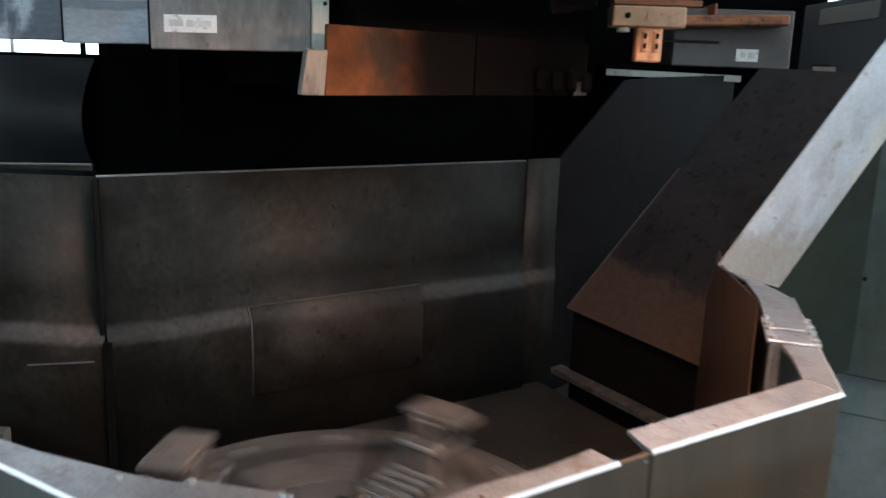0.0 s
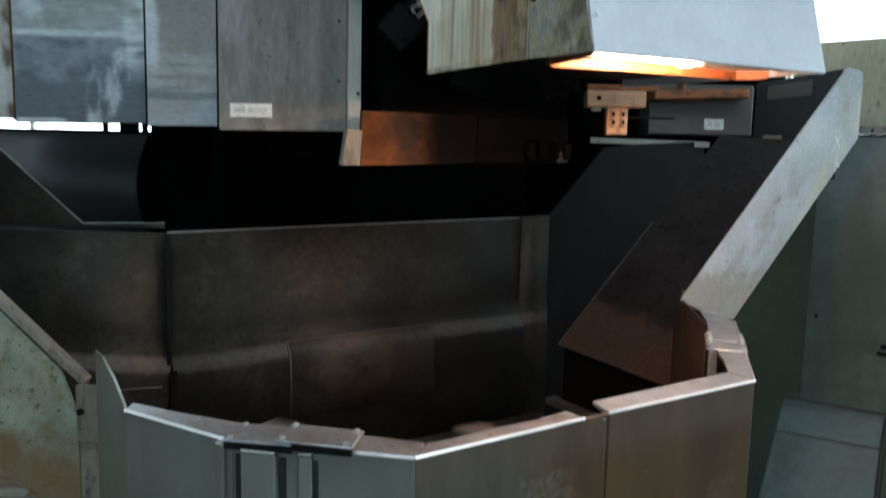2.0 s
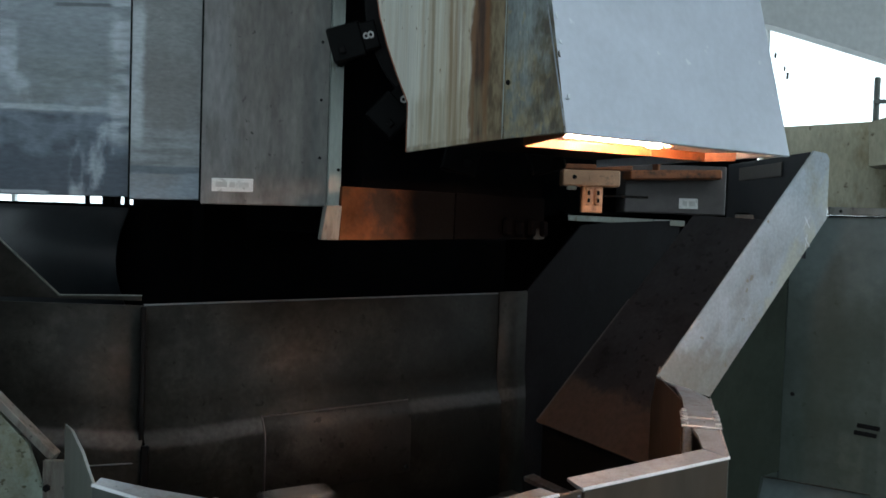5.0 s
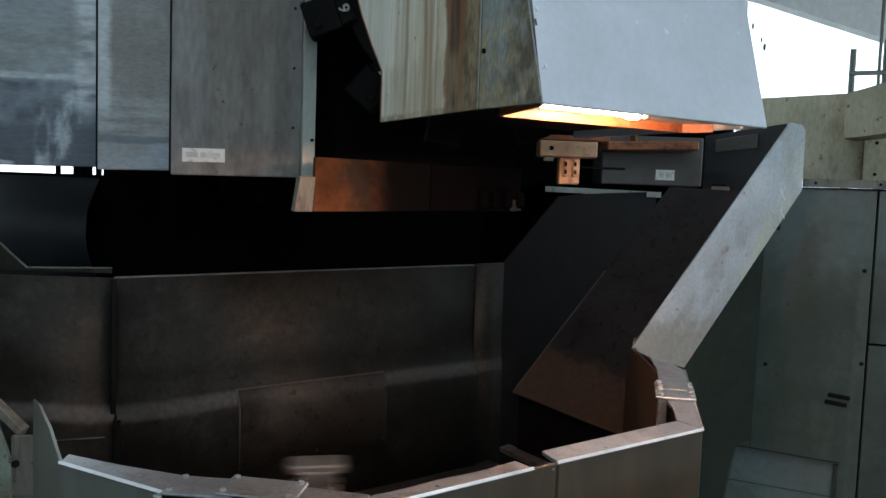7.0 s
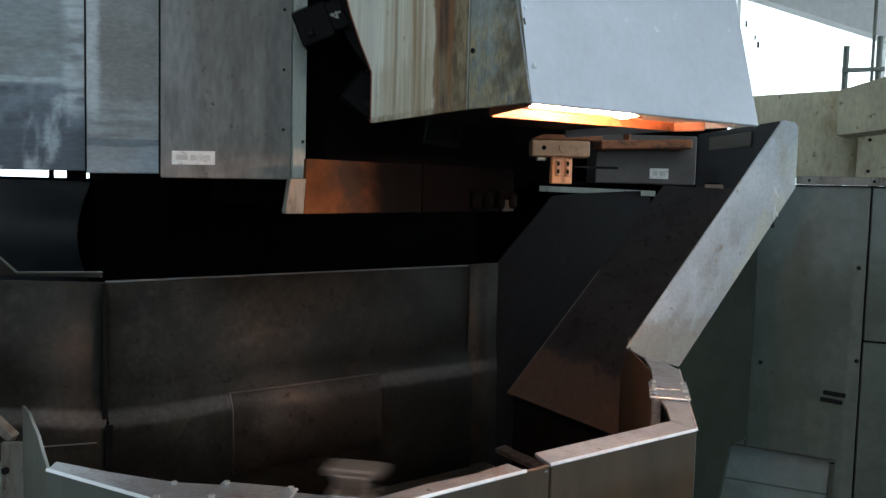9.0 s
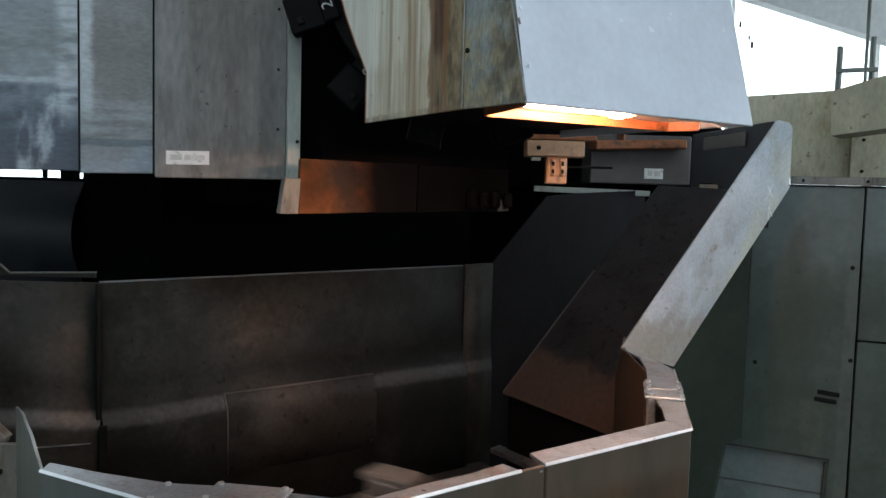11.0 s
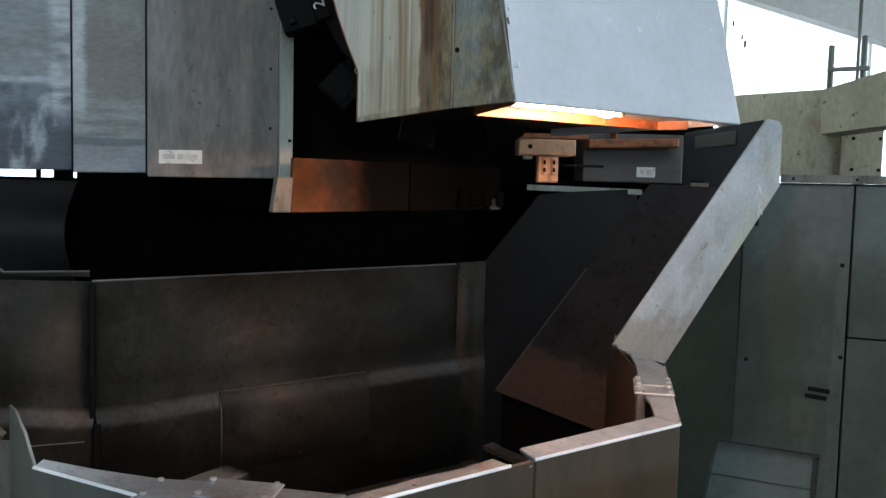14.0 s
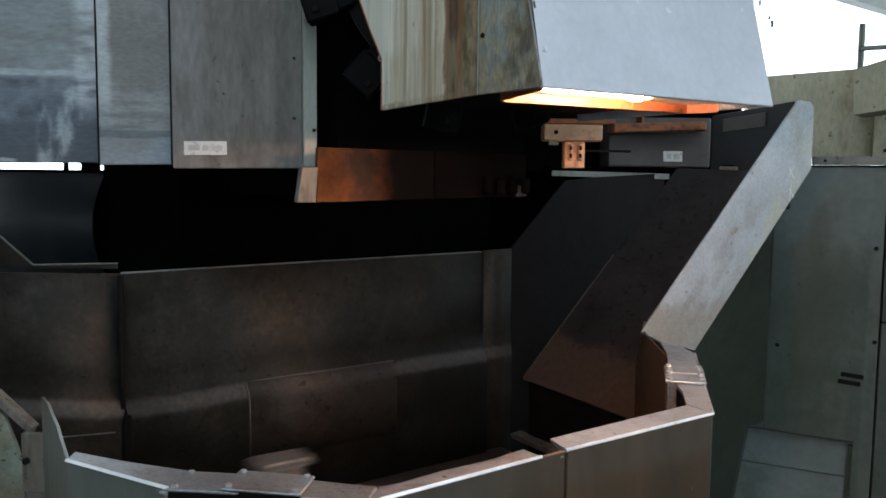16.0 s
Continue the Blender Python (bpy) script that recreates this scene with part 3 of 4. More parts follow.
part("rim", flat([R_L, R_H, R_F, (-0.070, 1.172), (-0.21, 1.205), (-0.36, 1.218), (-0.52, 1.262), (-0.70, 1.325), (-0.862, 1.40)], RIM), BARE_EDGE, guard, "bare worn steel rim")
part("rim", flat([(R_F[0] + 0.002, R_F[1] + 0.0015), (0.338, 1.384), (0.296, 1.437), (0.20, 1.35), (0.084, 1.276), (-0.02, 1.19), (-0.066, 1.172)], RIM), BARE_EDGE, guard, "bare worn steel rim")
part("rim", flat([R_S, R_R, (0.862, 1.862), (0.38, 1.525), (0.40, 1.46)], RIM), BARE_EDGE, guard, "bare worn steel rim")
part("rim", flat([(R_R[0] + 0.001, R_R[1] + 0.003), R_C, (1.12, 2.75), (1.06, 2.88), (1.02, 2.62), (0.925, 2.25), (0.90, 2.02), (0.864, 1.865)], RIM), BARE_EDGE, guard, "bare worn steel rim")
for pa0, pa1 in ((R_L, R_H), (R_H, R_F), (R_F, (0.338, 1.384)), (R_S, R_R), (R_R, R_C)):
    d = (Vector(pa1) - Vector(pa0)).normalized()
    o = Vector((d.y, -d.x)) * 0.0025
    # Bright bevel strip added along the rim to carry its edge highlight.
    part("worn_edge", slab([(pa0[0] + 2.2 * o.x, pa0[1] + 2.2 * o.y, RIM - 0.004), (pa1[0] + 2.2 * o.x, pa1[1] + 2.2 * o.y, RIM - 0.004), (pa1[0] + 0.4 * o.x, pa1[1] + 0.4 * o.y, RIM + 0.003), (pa0[0] + 0.4 * o.x, pa0[1] + 0.4 * o.y, RIM + 0.003)], 0.003, 0), EDGE_BRIGHT, guard, "worn edge with a bright strip added as highlight")
part("notch_lip", flat([(0.342, 1.388), (0.405, 1.432), (0.398, 1.445), (0.336, 1.402)], RIM - 0.012), BARE_EDGE, guard)
part("left_sheet", slab([(*R_L, -0.7), (*R_L, 1.0), (-0.93, 1.47, 1.002), (-1.01, 1.62, 0.997), (-1.10, 1.78, 0.985), (-1.19, 1.95, 0.965), (-1.30, 2.14, 0.935), (-1.30, 2.14, -0.7)], 0.008), GREY_PAINT, guard)
hinge_a = Vector((R_H[0] - R_L[0], R_H[1] - R_L[1], 0)).normalized()
along = Vector((R_F[0] - R_H[0], R_F[1] - R_H[1], 0)).normalized()
yaw_f = math.degrees(math.atan2(along.y, along.x))
for s, w, dp in ((-0.03, 0.024, 0.012), (0.075, 0.085, 0.026), (0.185, 0.034, 0.016)):
    q = Vector((*R_H, 0)) + (along if s > 0 else hinge_a) * s
    turn = yaw_f if s > 0 else math.degrees(math.atan2(hinge_a.y, hinge_a.x))
    part("strap_end", box(w * 0.96, dp * 1.15, 0.006, pose(q.x, q.y, 0.986, 0, 0, turn) @ pose(0, -dp / 2, 0), 0.001), EDGE_BRIGHT, guard, "worn bright strap end")
    part("hinge_strap", box(w, dp, 1.635, pose(q.x, q.y, -0.65, 0, 0, turn) @ pose(0, -dp / 2, 0)), GREY_PAINT, guard)
for s, w in ((0.020, 0.016), (0.128, 0.016), (0.208, 0.010)):
    q = Vector((*R_H, 0)) + along * s
    # Dark bar laid on the panel for a shaded channel beside the strap.
    part("groove", box(w, 0.006, 1.62, pose(q.x, q.y, -0.65, 0, 0, yaw_f) @ pose(0, -0.004, 0), 0.001), SKIN_GREEN, guard)
for s, w, dz, tilt in ((0.075, 0.17, 0.012, -0.8), (0.21, 0.185, 0.020, 0.8)):
    q = Vector((*R_H, 0)) + along * s
    m = pose(q.x, q.y, RIM + dz - 0.004, 0, 0, yaw_f) @ pose(0, 0.024, 0, 0, tilt, 0)
    # Black filler added for the shade in the gap under the plate.
    part("gap_shade", box(w * 0.97, 0.010, 0.018, m @ pose(0, -0.046, -0.019), 0.002), BLACK_IRON, guard)
    hp = part("cover_plate", box(w, 0.115, 0.007, m, 0.003), BARE_EDGE, guard, "bolted bare steel plate")
    for dx in (-w / 2 + 0.016, w / 2 - 0.016):
        for dy in (-0.035, 0.035):
            part("bolt", bolt(m @ pose(dx, dy * 1.25, 0.007), 0.008, 0.006), BRIGHT, hp)
side = Vector((R_C[0] - R_R[0], R_C[1] - R_R[1], 0)).normalized()
yaw_s = math.degrees(math.atan2(side.y, side.x))
for s, dz, tilt in ((0.39, 0.004, -1), (0.50, 0.008, 1)):
    q = Vector((*R_R, 0)) + side * s
    m = pose(q.x, q.y, RIM + dz - 0.004, 0, 0, yaw_s) @ pose(0, 0.062, 0, 0, tilt, 0)
    lp = part("latch_plate", box(0.11, 0.14, 0.010, m, 0.003), BARE_EDGE, guard, "bolted bare steel latch plate")
    for dx in (-0.038, 0.038):
        for dy in (-0.056, 0.054):
            part("bolt", bolt(m @ pose(dx, dy, 0.01), 0.011, 0.009), BRIGHT, lp)
part("latch_bar", box(0.03, 0.02, 0.16, pose(0.90, 2.14, 0.84), 0.003), BARE_EDGE, guard)

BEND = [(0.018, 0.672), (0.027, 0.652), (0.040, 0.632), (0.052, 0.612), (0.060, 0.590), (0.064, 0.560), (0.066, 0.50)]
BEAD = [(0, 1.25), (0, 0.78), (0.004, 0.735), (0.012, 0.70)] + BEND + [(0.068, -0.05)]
B_0, B_1, B_2 = (-1.366, 3.07), (0.366, 4.283), (0.556, 4.414)
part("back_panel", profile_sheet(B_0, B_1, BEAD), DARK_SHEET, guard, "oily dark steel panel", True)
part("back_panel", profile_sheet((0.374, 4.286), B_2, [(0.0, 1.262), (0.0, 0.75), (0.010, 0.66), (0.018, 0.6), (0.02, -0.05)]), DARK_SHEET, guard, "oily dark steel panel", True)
part("back_lip", slab([(*B_0, 1.255), (*B_1, 1.255), (B_1[0] - 0.010, B_1[1] + 0.014, 1.258), (B_0[0] - 0.010, B_0[1] + 0.014, 1.258)], 0.005, 0.001), BARE_EDGE, guard, "worn top edge")
u35 = Vector((B_1[0] - B_0[0], B_1[1] - B_0[1], 0)).normalized()
n35 = Vector((u35.y, -u35.x, 0))
pa, pc = Vector((-0.893, 3.401, 0)) + n35 * 0.008, Vector((-0.175, 3.904, 0)) + n35 * 0.008
pp = part("patch_plate", profile_sheet(pa[:2], pc[:2], BEND + [(0.067, 0.27)], 0.006), PATCH_SHEET, guard, "riveted dark steel patch", True)
pe, pt = pa + n35 * 0.006, pc + n35 * 0.006
# Thin paler strips added for the highlight on the patch's left and top edges.
part("patch_edge", profile_sheet(pe[:2], (pe + u35 * 0.006)[:2], BEND + [(0.067, 0.27)], 0.002), GREY_BOX, pp, "pale strip added as edge highlight", True)
part("patch_edge", profile_sheet(pe[:2], pt[:2], [(0.018, 0.672), (0.022, 0.666)], 0.002), GREY_BOX, pp, "pale strip added as edge highlight", True)
for f, z in ((0.03, 0.30), (0.5, 0.30), (0.97, 0.30)):
    q = pa.lerp(pc, f) + n35 * 0.068
    part("rivet", bolt(pose(q.x, q.y, z, 90, 0, 35), 0.012, 0.006), DARK_SHEET, pp)
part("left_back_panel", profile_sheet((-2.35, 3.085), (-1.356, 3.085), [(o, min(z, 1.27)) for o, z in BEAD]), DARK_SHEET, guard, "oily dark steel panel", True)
part("left_back_panel", slab([(-1.772, 3.083, 1.272), (-1.388, 3.083, 1.272), (-1.388, 3.083, 1.296), (-1.773, 3.083, 1.281)], 0.008), DARK_SHEET, guard)
part("top_edge", slab([(-1.772, 3.078, 1.290), (-1.388, 3.078, 1.300), (-1.388, 3.095, 1.300), (-1.772, 3.095, 1.290)], 0.006, 0.001), GREY_PAINT, guard)
part("top_edge", slab([(-2.35, 3.078, 1.808), (-1.772, 3.078, 1.290), (-1.772, 3.095, 1.290), (-2.35, 3.095, 1.808)], 0.006, 0.001), GREY_PAINT, guard)
part("seam_strip", box(0.022, 0.03, 0.64, pose(-1.366, 3.056, 0.61, 0, 0, 15), 0.004), BLACK_IRON, guard)
part("seam_strip", box(0.034, 0.01, 0.64, pose(-1.332, 3.012, -0.03, 0, 0, 15), 0.003), BLACK_IRON, guard)
part("left_slope", slab([(-2.35, 3.085, 1.272), (-1.772, 3.085, 1.272), (-1.772, 3.085, 1.282), (-2.35, 3.085, 1.80)], 0.008), DARK_SHEET, guard)
part("weld_seam", slab([(-1.66, 3.012, 0.497), (-1.392, 3.012, 0.522), (-1.392, 3.012, 0.526), (-1.66, 3.012, 0.501)], 0.01, 0), BARE_EDGE, guard)
part("left_wall", wall((-2.33, 2.10), (-2.33, 3.07), -0.9, 1.75, 0.01), DARK_SHEET, guard)
part("pan", slab([(-0.84, 1.38, 0.02), (-0.50, 1.19, 0.02), (-0.08, 1.12, 0.02), (0.88, 1.80, 0.02), (1.1, 3.4, 0.02), (0.5, 4.33, 0.02), (-1.33, 3.06, 0.02), (-2.3, 3.05, 0.02), (-2.3, 2.3, 0.02), (-1.3, 2.2, 0.02)], 0.02), PAN_STEEL, guard)
part("inner_skirt", wall((-0.86, 1.42), (-0.09, 1.16), 0.02, 0.97, 0.006), DARK_SHEET, guard)

# near left end of the guard
lg = thing("side_fence", "green sheet-steel fence plate with rust and mildew", "machine guard")
part("plate", slab([(-2.5, 2.25, 1.02), (-1.687, 2.25, 0.389), (-1.49, 2.25, 0.235), (-1.475, 2.25, -0.3), (-1.415, 2.25, -0.3), (-1.425, 2.25, 0.64), (-1.455, 2.25, 0.73), (-1.49, 2.25, 0.832), (-2.5, 2.25, 1.845)], 0.02), FENCE_PAINT, lg)
part("edge_strip", slab([(-1.40, 2.245, 0.765), (-1.385, 2.245, 0.79), (-2.5, 2.245, 1.875), (-2.5, 2.245, 1.83)], 0.05), DIRTY_POST, lg)
lb = part("bracket", box(0.09, 0.02, 0.22, pose(-1.37, 2.225, 0.56), 0.004), DIRTY_POST, lg)
part("bolt", bolt(pose(-1.395, 2.213, 0.68, 90, 0, 0), 0.014, 0.012), BLACK_IRON, lb)
part("upright", box(0.10, 0.05, 1.5, pose(-1.37, 2.27, -0.92), 0.004), DIRTY_POST, lg)
for k in range(4):
    tagged(part("board", box(0.75, 0.30, 0.045, pose(-1.87 + 0.02 * k, 2.46 + 0.02 * k, 0.0 + 0.085 * k, 0, 3 * (k % 2), -9 + 6 * k), 0.006), BOARD_M),
           "dirty grey wooden board stacked beside the guard", "board", "stacked boards")
tagged(part("board_crate", box(0.85, 0.34, 0.92, pose(-1.87, 2.48, -0.92), 0.01), DARK_CAST), "dark steel crate under the boards", "crate")

# chute on the far side
chute = thing("chip_chute", "brown oily steel chip chute with pale sloping edge plate", "chute")
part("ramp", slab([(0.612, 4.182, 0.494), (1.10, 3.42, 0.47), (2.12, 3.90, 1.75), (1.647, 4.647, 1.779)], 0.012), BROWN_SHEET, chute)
# Paler strip laid on the ramp to draw the highlight of its far edge.
part("ramp_edge", slab([(0.612, 4.176, 0.500), (1.20, 4.440, 1.230), (1.206, 4.434, 1.231), (0.618, 4.170, 0.501)], 0.003, 0.0), GREY_BOX, chute)
part("inner_wall", slab([(1.10, 3.42, -0.1), (1.02, 2.62, -0.1), (1.02, 2.62, 0.985), (1.06, 3.14, 0.982), (1.14, 3.44, 0.985), (1.10, 3.42, 0.8)], 0.008), INNER_BROWN, chute)
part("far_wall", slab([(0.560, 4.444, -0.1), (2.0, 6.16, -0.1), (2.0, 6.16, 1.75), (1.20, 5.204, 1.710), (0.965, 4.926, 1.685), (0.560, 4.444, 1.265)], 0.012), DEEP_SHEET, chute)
part("sill", slab([(0.555, 4.255, 0.13), (1.06, 3.45, 0.13), (1.125, 3.49, 0.14), (0.62, 4.29, 0.14)], 0.03), BARE_EDGE, chute, "dull steel sill")
# Black wall added behind the opening, standing for its unlit depth.
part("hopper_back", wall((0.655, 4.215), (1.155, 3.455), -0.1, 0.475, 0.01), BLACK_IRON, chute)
part("edge_plate", slab([(1.06, 3.168, 0.981), (1.12, 3.20, 0.94), (1.378, 3.352, 0.853), (2.121, 3.781, 1.773), (2.118, 3.779, 2.10), (2.095, 3.766, 2.128), (2.001, 3.712, 2.135)], 0.012), PLATE_PAINT, chute, "pale blue-grey sloping plate")
part("gusset", slab([(1.06, 2.88, 0.996), (1.12, 2.75, 0.996), (1.155, 2.95, 0.970), (1.06, 3.05, 0.986)], 0.008), BARE_EDGE, chute, "bare steel gusset")
part("gusset", slab([(1.06, 3.052, 0.986), (1.155, 2.952, 0.970), (1.25, 3.272, 0.895), (1.06, 3.162, 0.978)], 0.008), BARE_EDGE, chute, "bare steel gusset")
for x0, z0, x1, z1 in ((0.0, 0.0, 0.045, -0.062), (0.040, 0.004, -0.012, -0.075), (0.012, -0.115, 0.052, -0.165), (0.028, -0.095, 0.016, -0.180)):
    pa0, pa1 = Vector((1.953 + x0 * 0.87, 3.684 + x0 * 0.5, 1.778 + z0)), Vector((1.953 + x1 * 0.87, 3.684 + x1 * 0.5, 1.778 + z1))
    off, wide = Vector((0.5, -0.866, 0)) * 0.001, Vector((0.004, 0.0023, 0.003))
    part("chalk_mark", slab([pa0 + off, pa1 + off, pa1 + off + wide, pa0 + off + wide], 0.002, 0), CHALK, chute)
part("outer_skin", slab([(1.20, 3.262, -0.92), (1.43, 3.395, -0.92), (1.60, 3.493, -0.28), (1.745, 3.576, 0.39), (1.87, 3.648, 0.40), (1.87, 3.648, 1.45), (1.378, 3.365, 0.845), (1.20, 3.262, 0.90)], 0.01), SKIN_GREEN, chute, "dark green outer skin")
part("near_wall", slab([(1.985, 3.735, 1.55), (1.985, 3.735, 2.13), (1.93, 4.84, 2.13), (1.93, 4.84, 1.55)], 0.01), NIGHT_PAINT, chute, "dark blue-black inner wall")
part("slot_plate", slab([(1.962, 4.04, 2.012), (1.962, 4.04, 2.095), (1.932, 4.64, 2.095), (1.932, 4.64, 2.012)], 0.006), SLOT_TAN, chute, "small tan plate")


# ---- turning table ----
TABLE = pose(-0.31, 2.33, 0.0)
table = thing("rotary_table", "spinning round cast-iron machine table with jaws", "rotary table", TABLE)
part("base_disc", disc(0.80, 0.13, 0.11, 96), TABLE_IRON, table, "", False)
part("groove_ring", disc(0.55, 0.012, 0.238, 96, 0.004), TABLE_IRON, table)
part("hub", disc(0.14, 0.04, 0.25, 40), BRIGHT, table)
for r in (0.765, 0.66, 0.34):
    part("turned_ring", disc(r, 0.006, 0.238 if r > 0.5 else 0.247, 96, 0.003), BRIGHT if r < 0.5 else TABLE_IRON, table)
for k in range(3):
    m = pose(0, 0, 0, 0, 0, 120 * k)
    jaw = part("jaw", box(0.48, 0.15, 0.05, m @ pose(0.38, 0, 0.24), 0.008), TABLE_IRON, table)
    part("stem", box(0.18, 0.15, 0.16, m @ pose(0.48, 0, 0.25), 0.010), TABLE_IRON, jaw)
    part("shoulder", box(0.19, 0.18, 0.018, m @ pose(0.48, 0, 0.388), 0.004), BRIGHT, jaw)
    part("neck", box(0.14, 0.15, 0.07, m @ pose(0.515, 0, 0.402), 0.006), TABLE_IRON, jaw)
    part("jaw_top", box(0.15, 0.245, 0.036, m @ pose(0.53, 0, 0.462), 0.008), TABLE_IRON, jaw, "bright worn jaw top")
    for j in range(5):
        part("serration", box(0.022, 0.19, 0.018, m @ pose(0.19 + 0.05 * j, 0, 0.288), 0.003), BRIGHT, jaw)
for k in range(6):
    part("slot", box(0.62, 0.035, 0.004, pose(0, 0, 0, 0, 0, 60 * k + 30) @ pose(0.45, 0, 0.249), 0.001), BLACK_IRON, table)
for k in range(12):
    part("clamp_bolt", bolt(pose(0, 0, 0, 0, 0, 30 * k + 15) @ pose(0.70, 0, 0.24), 0.02, 0.012), BRIGHT, table)
bed = part("table_bed", disc(0.86, 1.02, -0.92, 48), DARK_CAST)
tagged(bed, "dark cast-iron bed under the table", "machine bed").matrix_world = placed(TABLE)

# ---- column with telescopic covers ----
cov = thing("telescopic_cover", "scuffed grey telescopic steel way covers", "way cover")


def cover(x0, x1, y, z0, mat):
    return part("cover_panel", slab([(x0, y, z0), (x1, y, z0 + 0.006), (x1, y, 3.6), (x0, y, 3.6)], 0.03, 0.004), mat, cov)


cover(-1.053, -0.50, 2.85, 1.733, COVER_DARK)
cover(-1.402, -1.062, 2.95, 1.745, COVER_WIPED)
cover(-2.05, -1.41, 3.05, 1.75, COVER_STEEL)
cover(-3.6, -2.065, 3.12, 1.763, CREAM_COVER)
for x, y in ((-1.058, 2.868), (-1.408, 2.968)):
    part("wiper_strip", box(0.012, 0.016, 1.85, pose(x, y, 1.745), 0.002), BLACK_IRON, cov)
part("wiper_strip", box(0.03, 0.02, 1.85, pose(-2.066, 3.10, 1.757), 0.003), RUST_STEEL, cov)
for z in (1.95, 2.2, 2.45, 2.75, 3.0):
    part("screw", bolt(pose(-0.535, 2.849, z, 90, 0, 0), 0.007, 0.004), BLACK_IRON, cov)
lab = thing("label_plate", "worn white label plate on the steel cover", "label")
part("plate", slab([(-1.003, 2.845, 1.790), (-0.822, 2.845, 1.792), (-0.822, 2.845, 1.850), (-1.003, 2.845, 1.848)], 0.004, 0.001), WHITE_LABEL, lab)
for x0, x1 in ((-0.985, -0.935), (-0.925, -0.90), (-0.885, -0.84)):
    part("text_bar", slab([(x0, 2.8435, 1.810), (x1, 2.8435, 1.810), (x1, 2.8435, 1.832), (x0, 2.8435, 1.832)], 0.001, 0), LABEL_FAINT, lab)
post = thing("column_post", "pale green painted steel post", "post")
part("strip", slab([(-0.492, 2.83, 1.743), (-0.44, 2.85, 1.743), (-0.44, 2.85, 3.6), (-0.492, 2.83, 3.6)], 0.05), POST_PAINT, post)
for z in (1.9, 2.35, 2.9):
    part("screw", bolt(pose(-0.452, 2.842, z, 90, 0, 20), 0.008, 0.006), BLACK_IRON, post)
ram = thing("ram_housing", "rust-stained dark steel housing below the post", "machine housing")
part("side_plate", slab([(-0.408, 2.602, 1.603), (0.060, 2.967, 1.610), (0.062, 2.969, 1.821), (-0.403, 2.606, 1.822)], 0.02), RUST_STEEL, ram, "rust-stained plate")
part("side_plate", slab([(0.064, 2.971, 1.610), (0.509, 3.318, 1.617), (0.509, 3.318, 1.82), (0.066, 2.972, 1.821)], 0.02), DARK_CAST, ram, "near-black plate")
# Body is a near-black block standing for the dark recess.
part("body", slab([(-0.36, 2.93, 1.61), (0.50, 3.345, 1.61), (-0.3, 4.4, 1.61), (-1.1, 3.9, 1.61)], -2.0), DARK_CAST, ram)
part("corner", slab([(-0.475, 2.549, 1.603), (-0.41, 2.598, 1.603), (-0.40, 2.59, 1.742), (-0.455, 2.55, 1.742)], 0.03), DIRTY_POST, ram, "grimy grey corner plate")
for k in range(4):
    q = Vector((0.30, 3.155, 0)).lerp(Vector((0.49, 3.303, 0)), k / 3) + Vector((0.015, -0.02, 0))
    part("valve", box(0.05, 0.03, 0.09 - 0.012 * (k % 2), pose(q.x, q.y, 1.63, 0, 0, 38), 0.012), DARK_CAST, ram)

part("end_tab", slab([(0.455, 3.258, 1.617), (0.512, 3.304, 1.618), (0.512, 3.304, 1.672), (0.455, 3.258, 1.670)], 0.01), SLOT_BROWN, ram, "grimy end plate")

colm = thing("machine_column", "machine column and bases, near-black for the unlit depth", "machine column")
# Near-black bodies added to close off the back; their colour stands for shade.
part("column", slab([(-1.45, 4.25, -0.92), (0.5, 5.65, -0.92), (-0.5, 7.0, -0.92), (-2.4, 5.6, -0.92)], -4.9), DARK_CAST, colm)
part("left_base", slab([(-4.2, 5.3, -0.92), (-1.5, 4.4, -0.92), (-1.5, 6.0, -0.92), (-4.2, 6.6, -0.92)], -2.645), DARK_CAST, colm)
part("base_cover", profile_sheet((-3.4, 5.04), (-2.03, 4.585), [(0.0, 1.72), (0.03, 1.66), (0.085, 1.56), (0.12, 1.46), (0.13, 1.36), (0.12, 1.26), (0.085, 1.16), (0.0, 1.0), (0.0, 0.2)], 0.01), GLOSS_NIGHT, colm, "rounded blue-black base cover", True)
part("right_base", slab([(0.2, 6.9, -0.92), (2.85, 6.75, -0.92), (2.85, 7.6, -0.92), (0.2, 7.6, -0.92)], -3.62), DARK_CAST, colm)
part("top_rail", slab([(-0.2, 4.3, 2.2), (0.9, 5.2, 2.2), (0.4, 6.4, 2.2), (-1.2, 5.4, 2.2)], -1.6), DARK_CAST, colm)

# ---- tool head with its carousel ----
headc = thing("head_cover", "rust-streaked cream and blue-grey tool head cover", "machine cover")
HL, HM, HF, HR = Vector((-0.134, 2.30, 1.945)), Vector((0.180, 1.688, 1.945)), Vector((0.333, 1.464, 1.945)), Vector((1.133, 1.95, 1.945))
BK = Vector((-0.52, 0.85, 0)) * 0.27
UP = Vector((0, 0, 1))


def left(z, s):
    """A point of the side panel's outline, z above its foot and s back along its plane."""
    return HL + UP * z + (HL - HM).normalized() * s


part("side_panel", slab([HL, HM, HM + UP * 1.3, left(1.3, 0.50), left(0.95, 0.43), left(0.75, 0.375), left(0.55, 0.29), left(0.42, 0.205), left(0.29, 0.10), left(0.22, 0.035), left(0.18, 0.0)], 0.012), CREAM, headc, "cream panel with rust streaks")
rust_line = [left(1.3, 0.50), left(0.95, 0.43), left(0.75, 0.375), left(0.55, 0.29), left(0.42, 0.205), left(0.29, 0.10), left(0.22, 0.035), left(0.18, 0.0), HL]
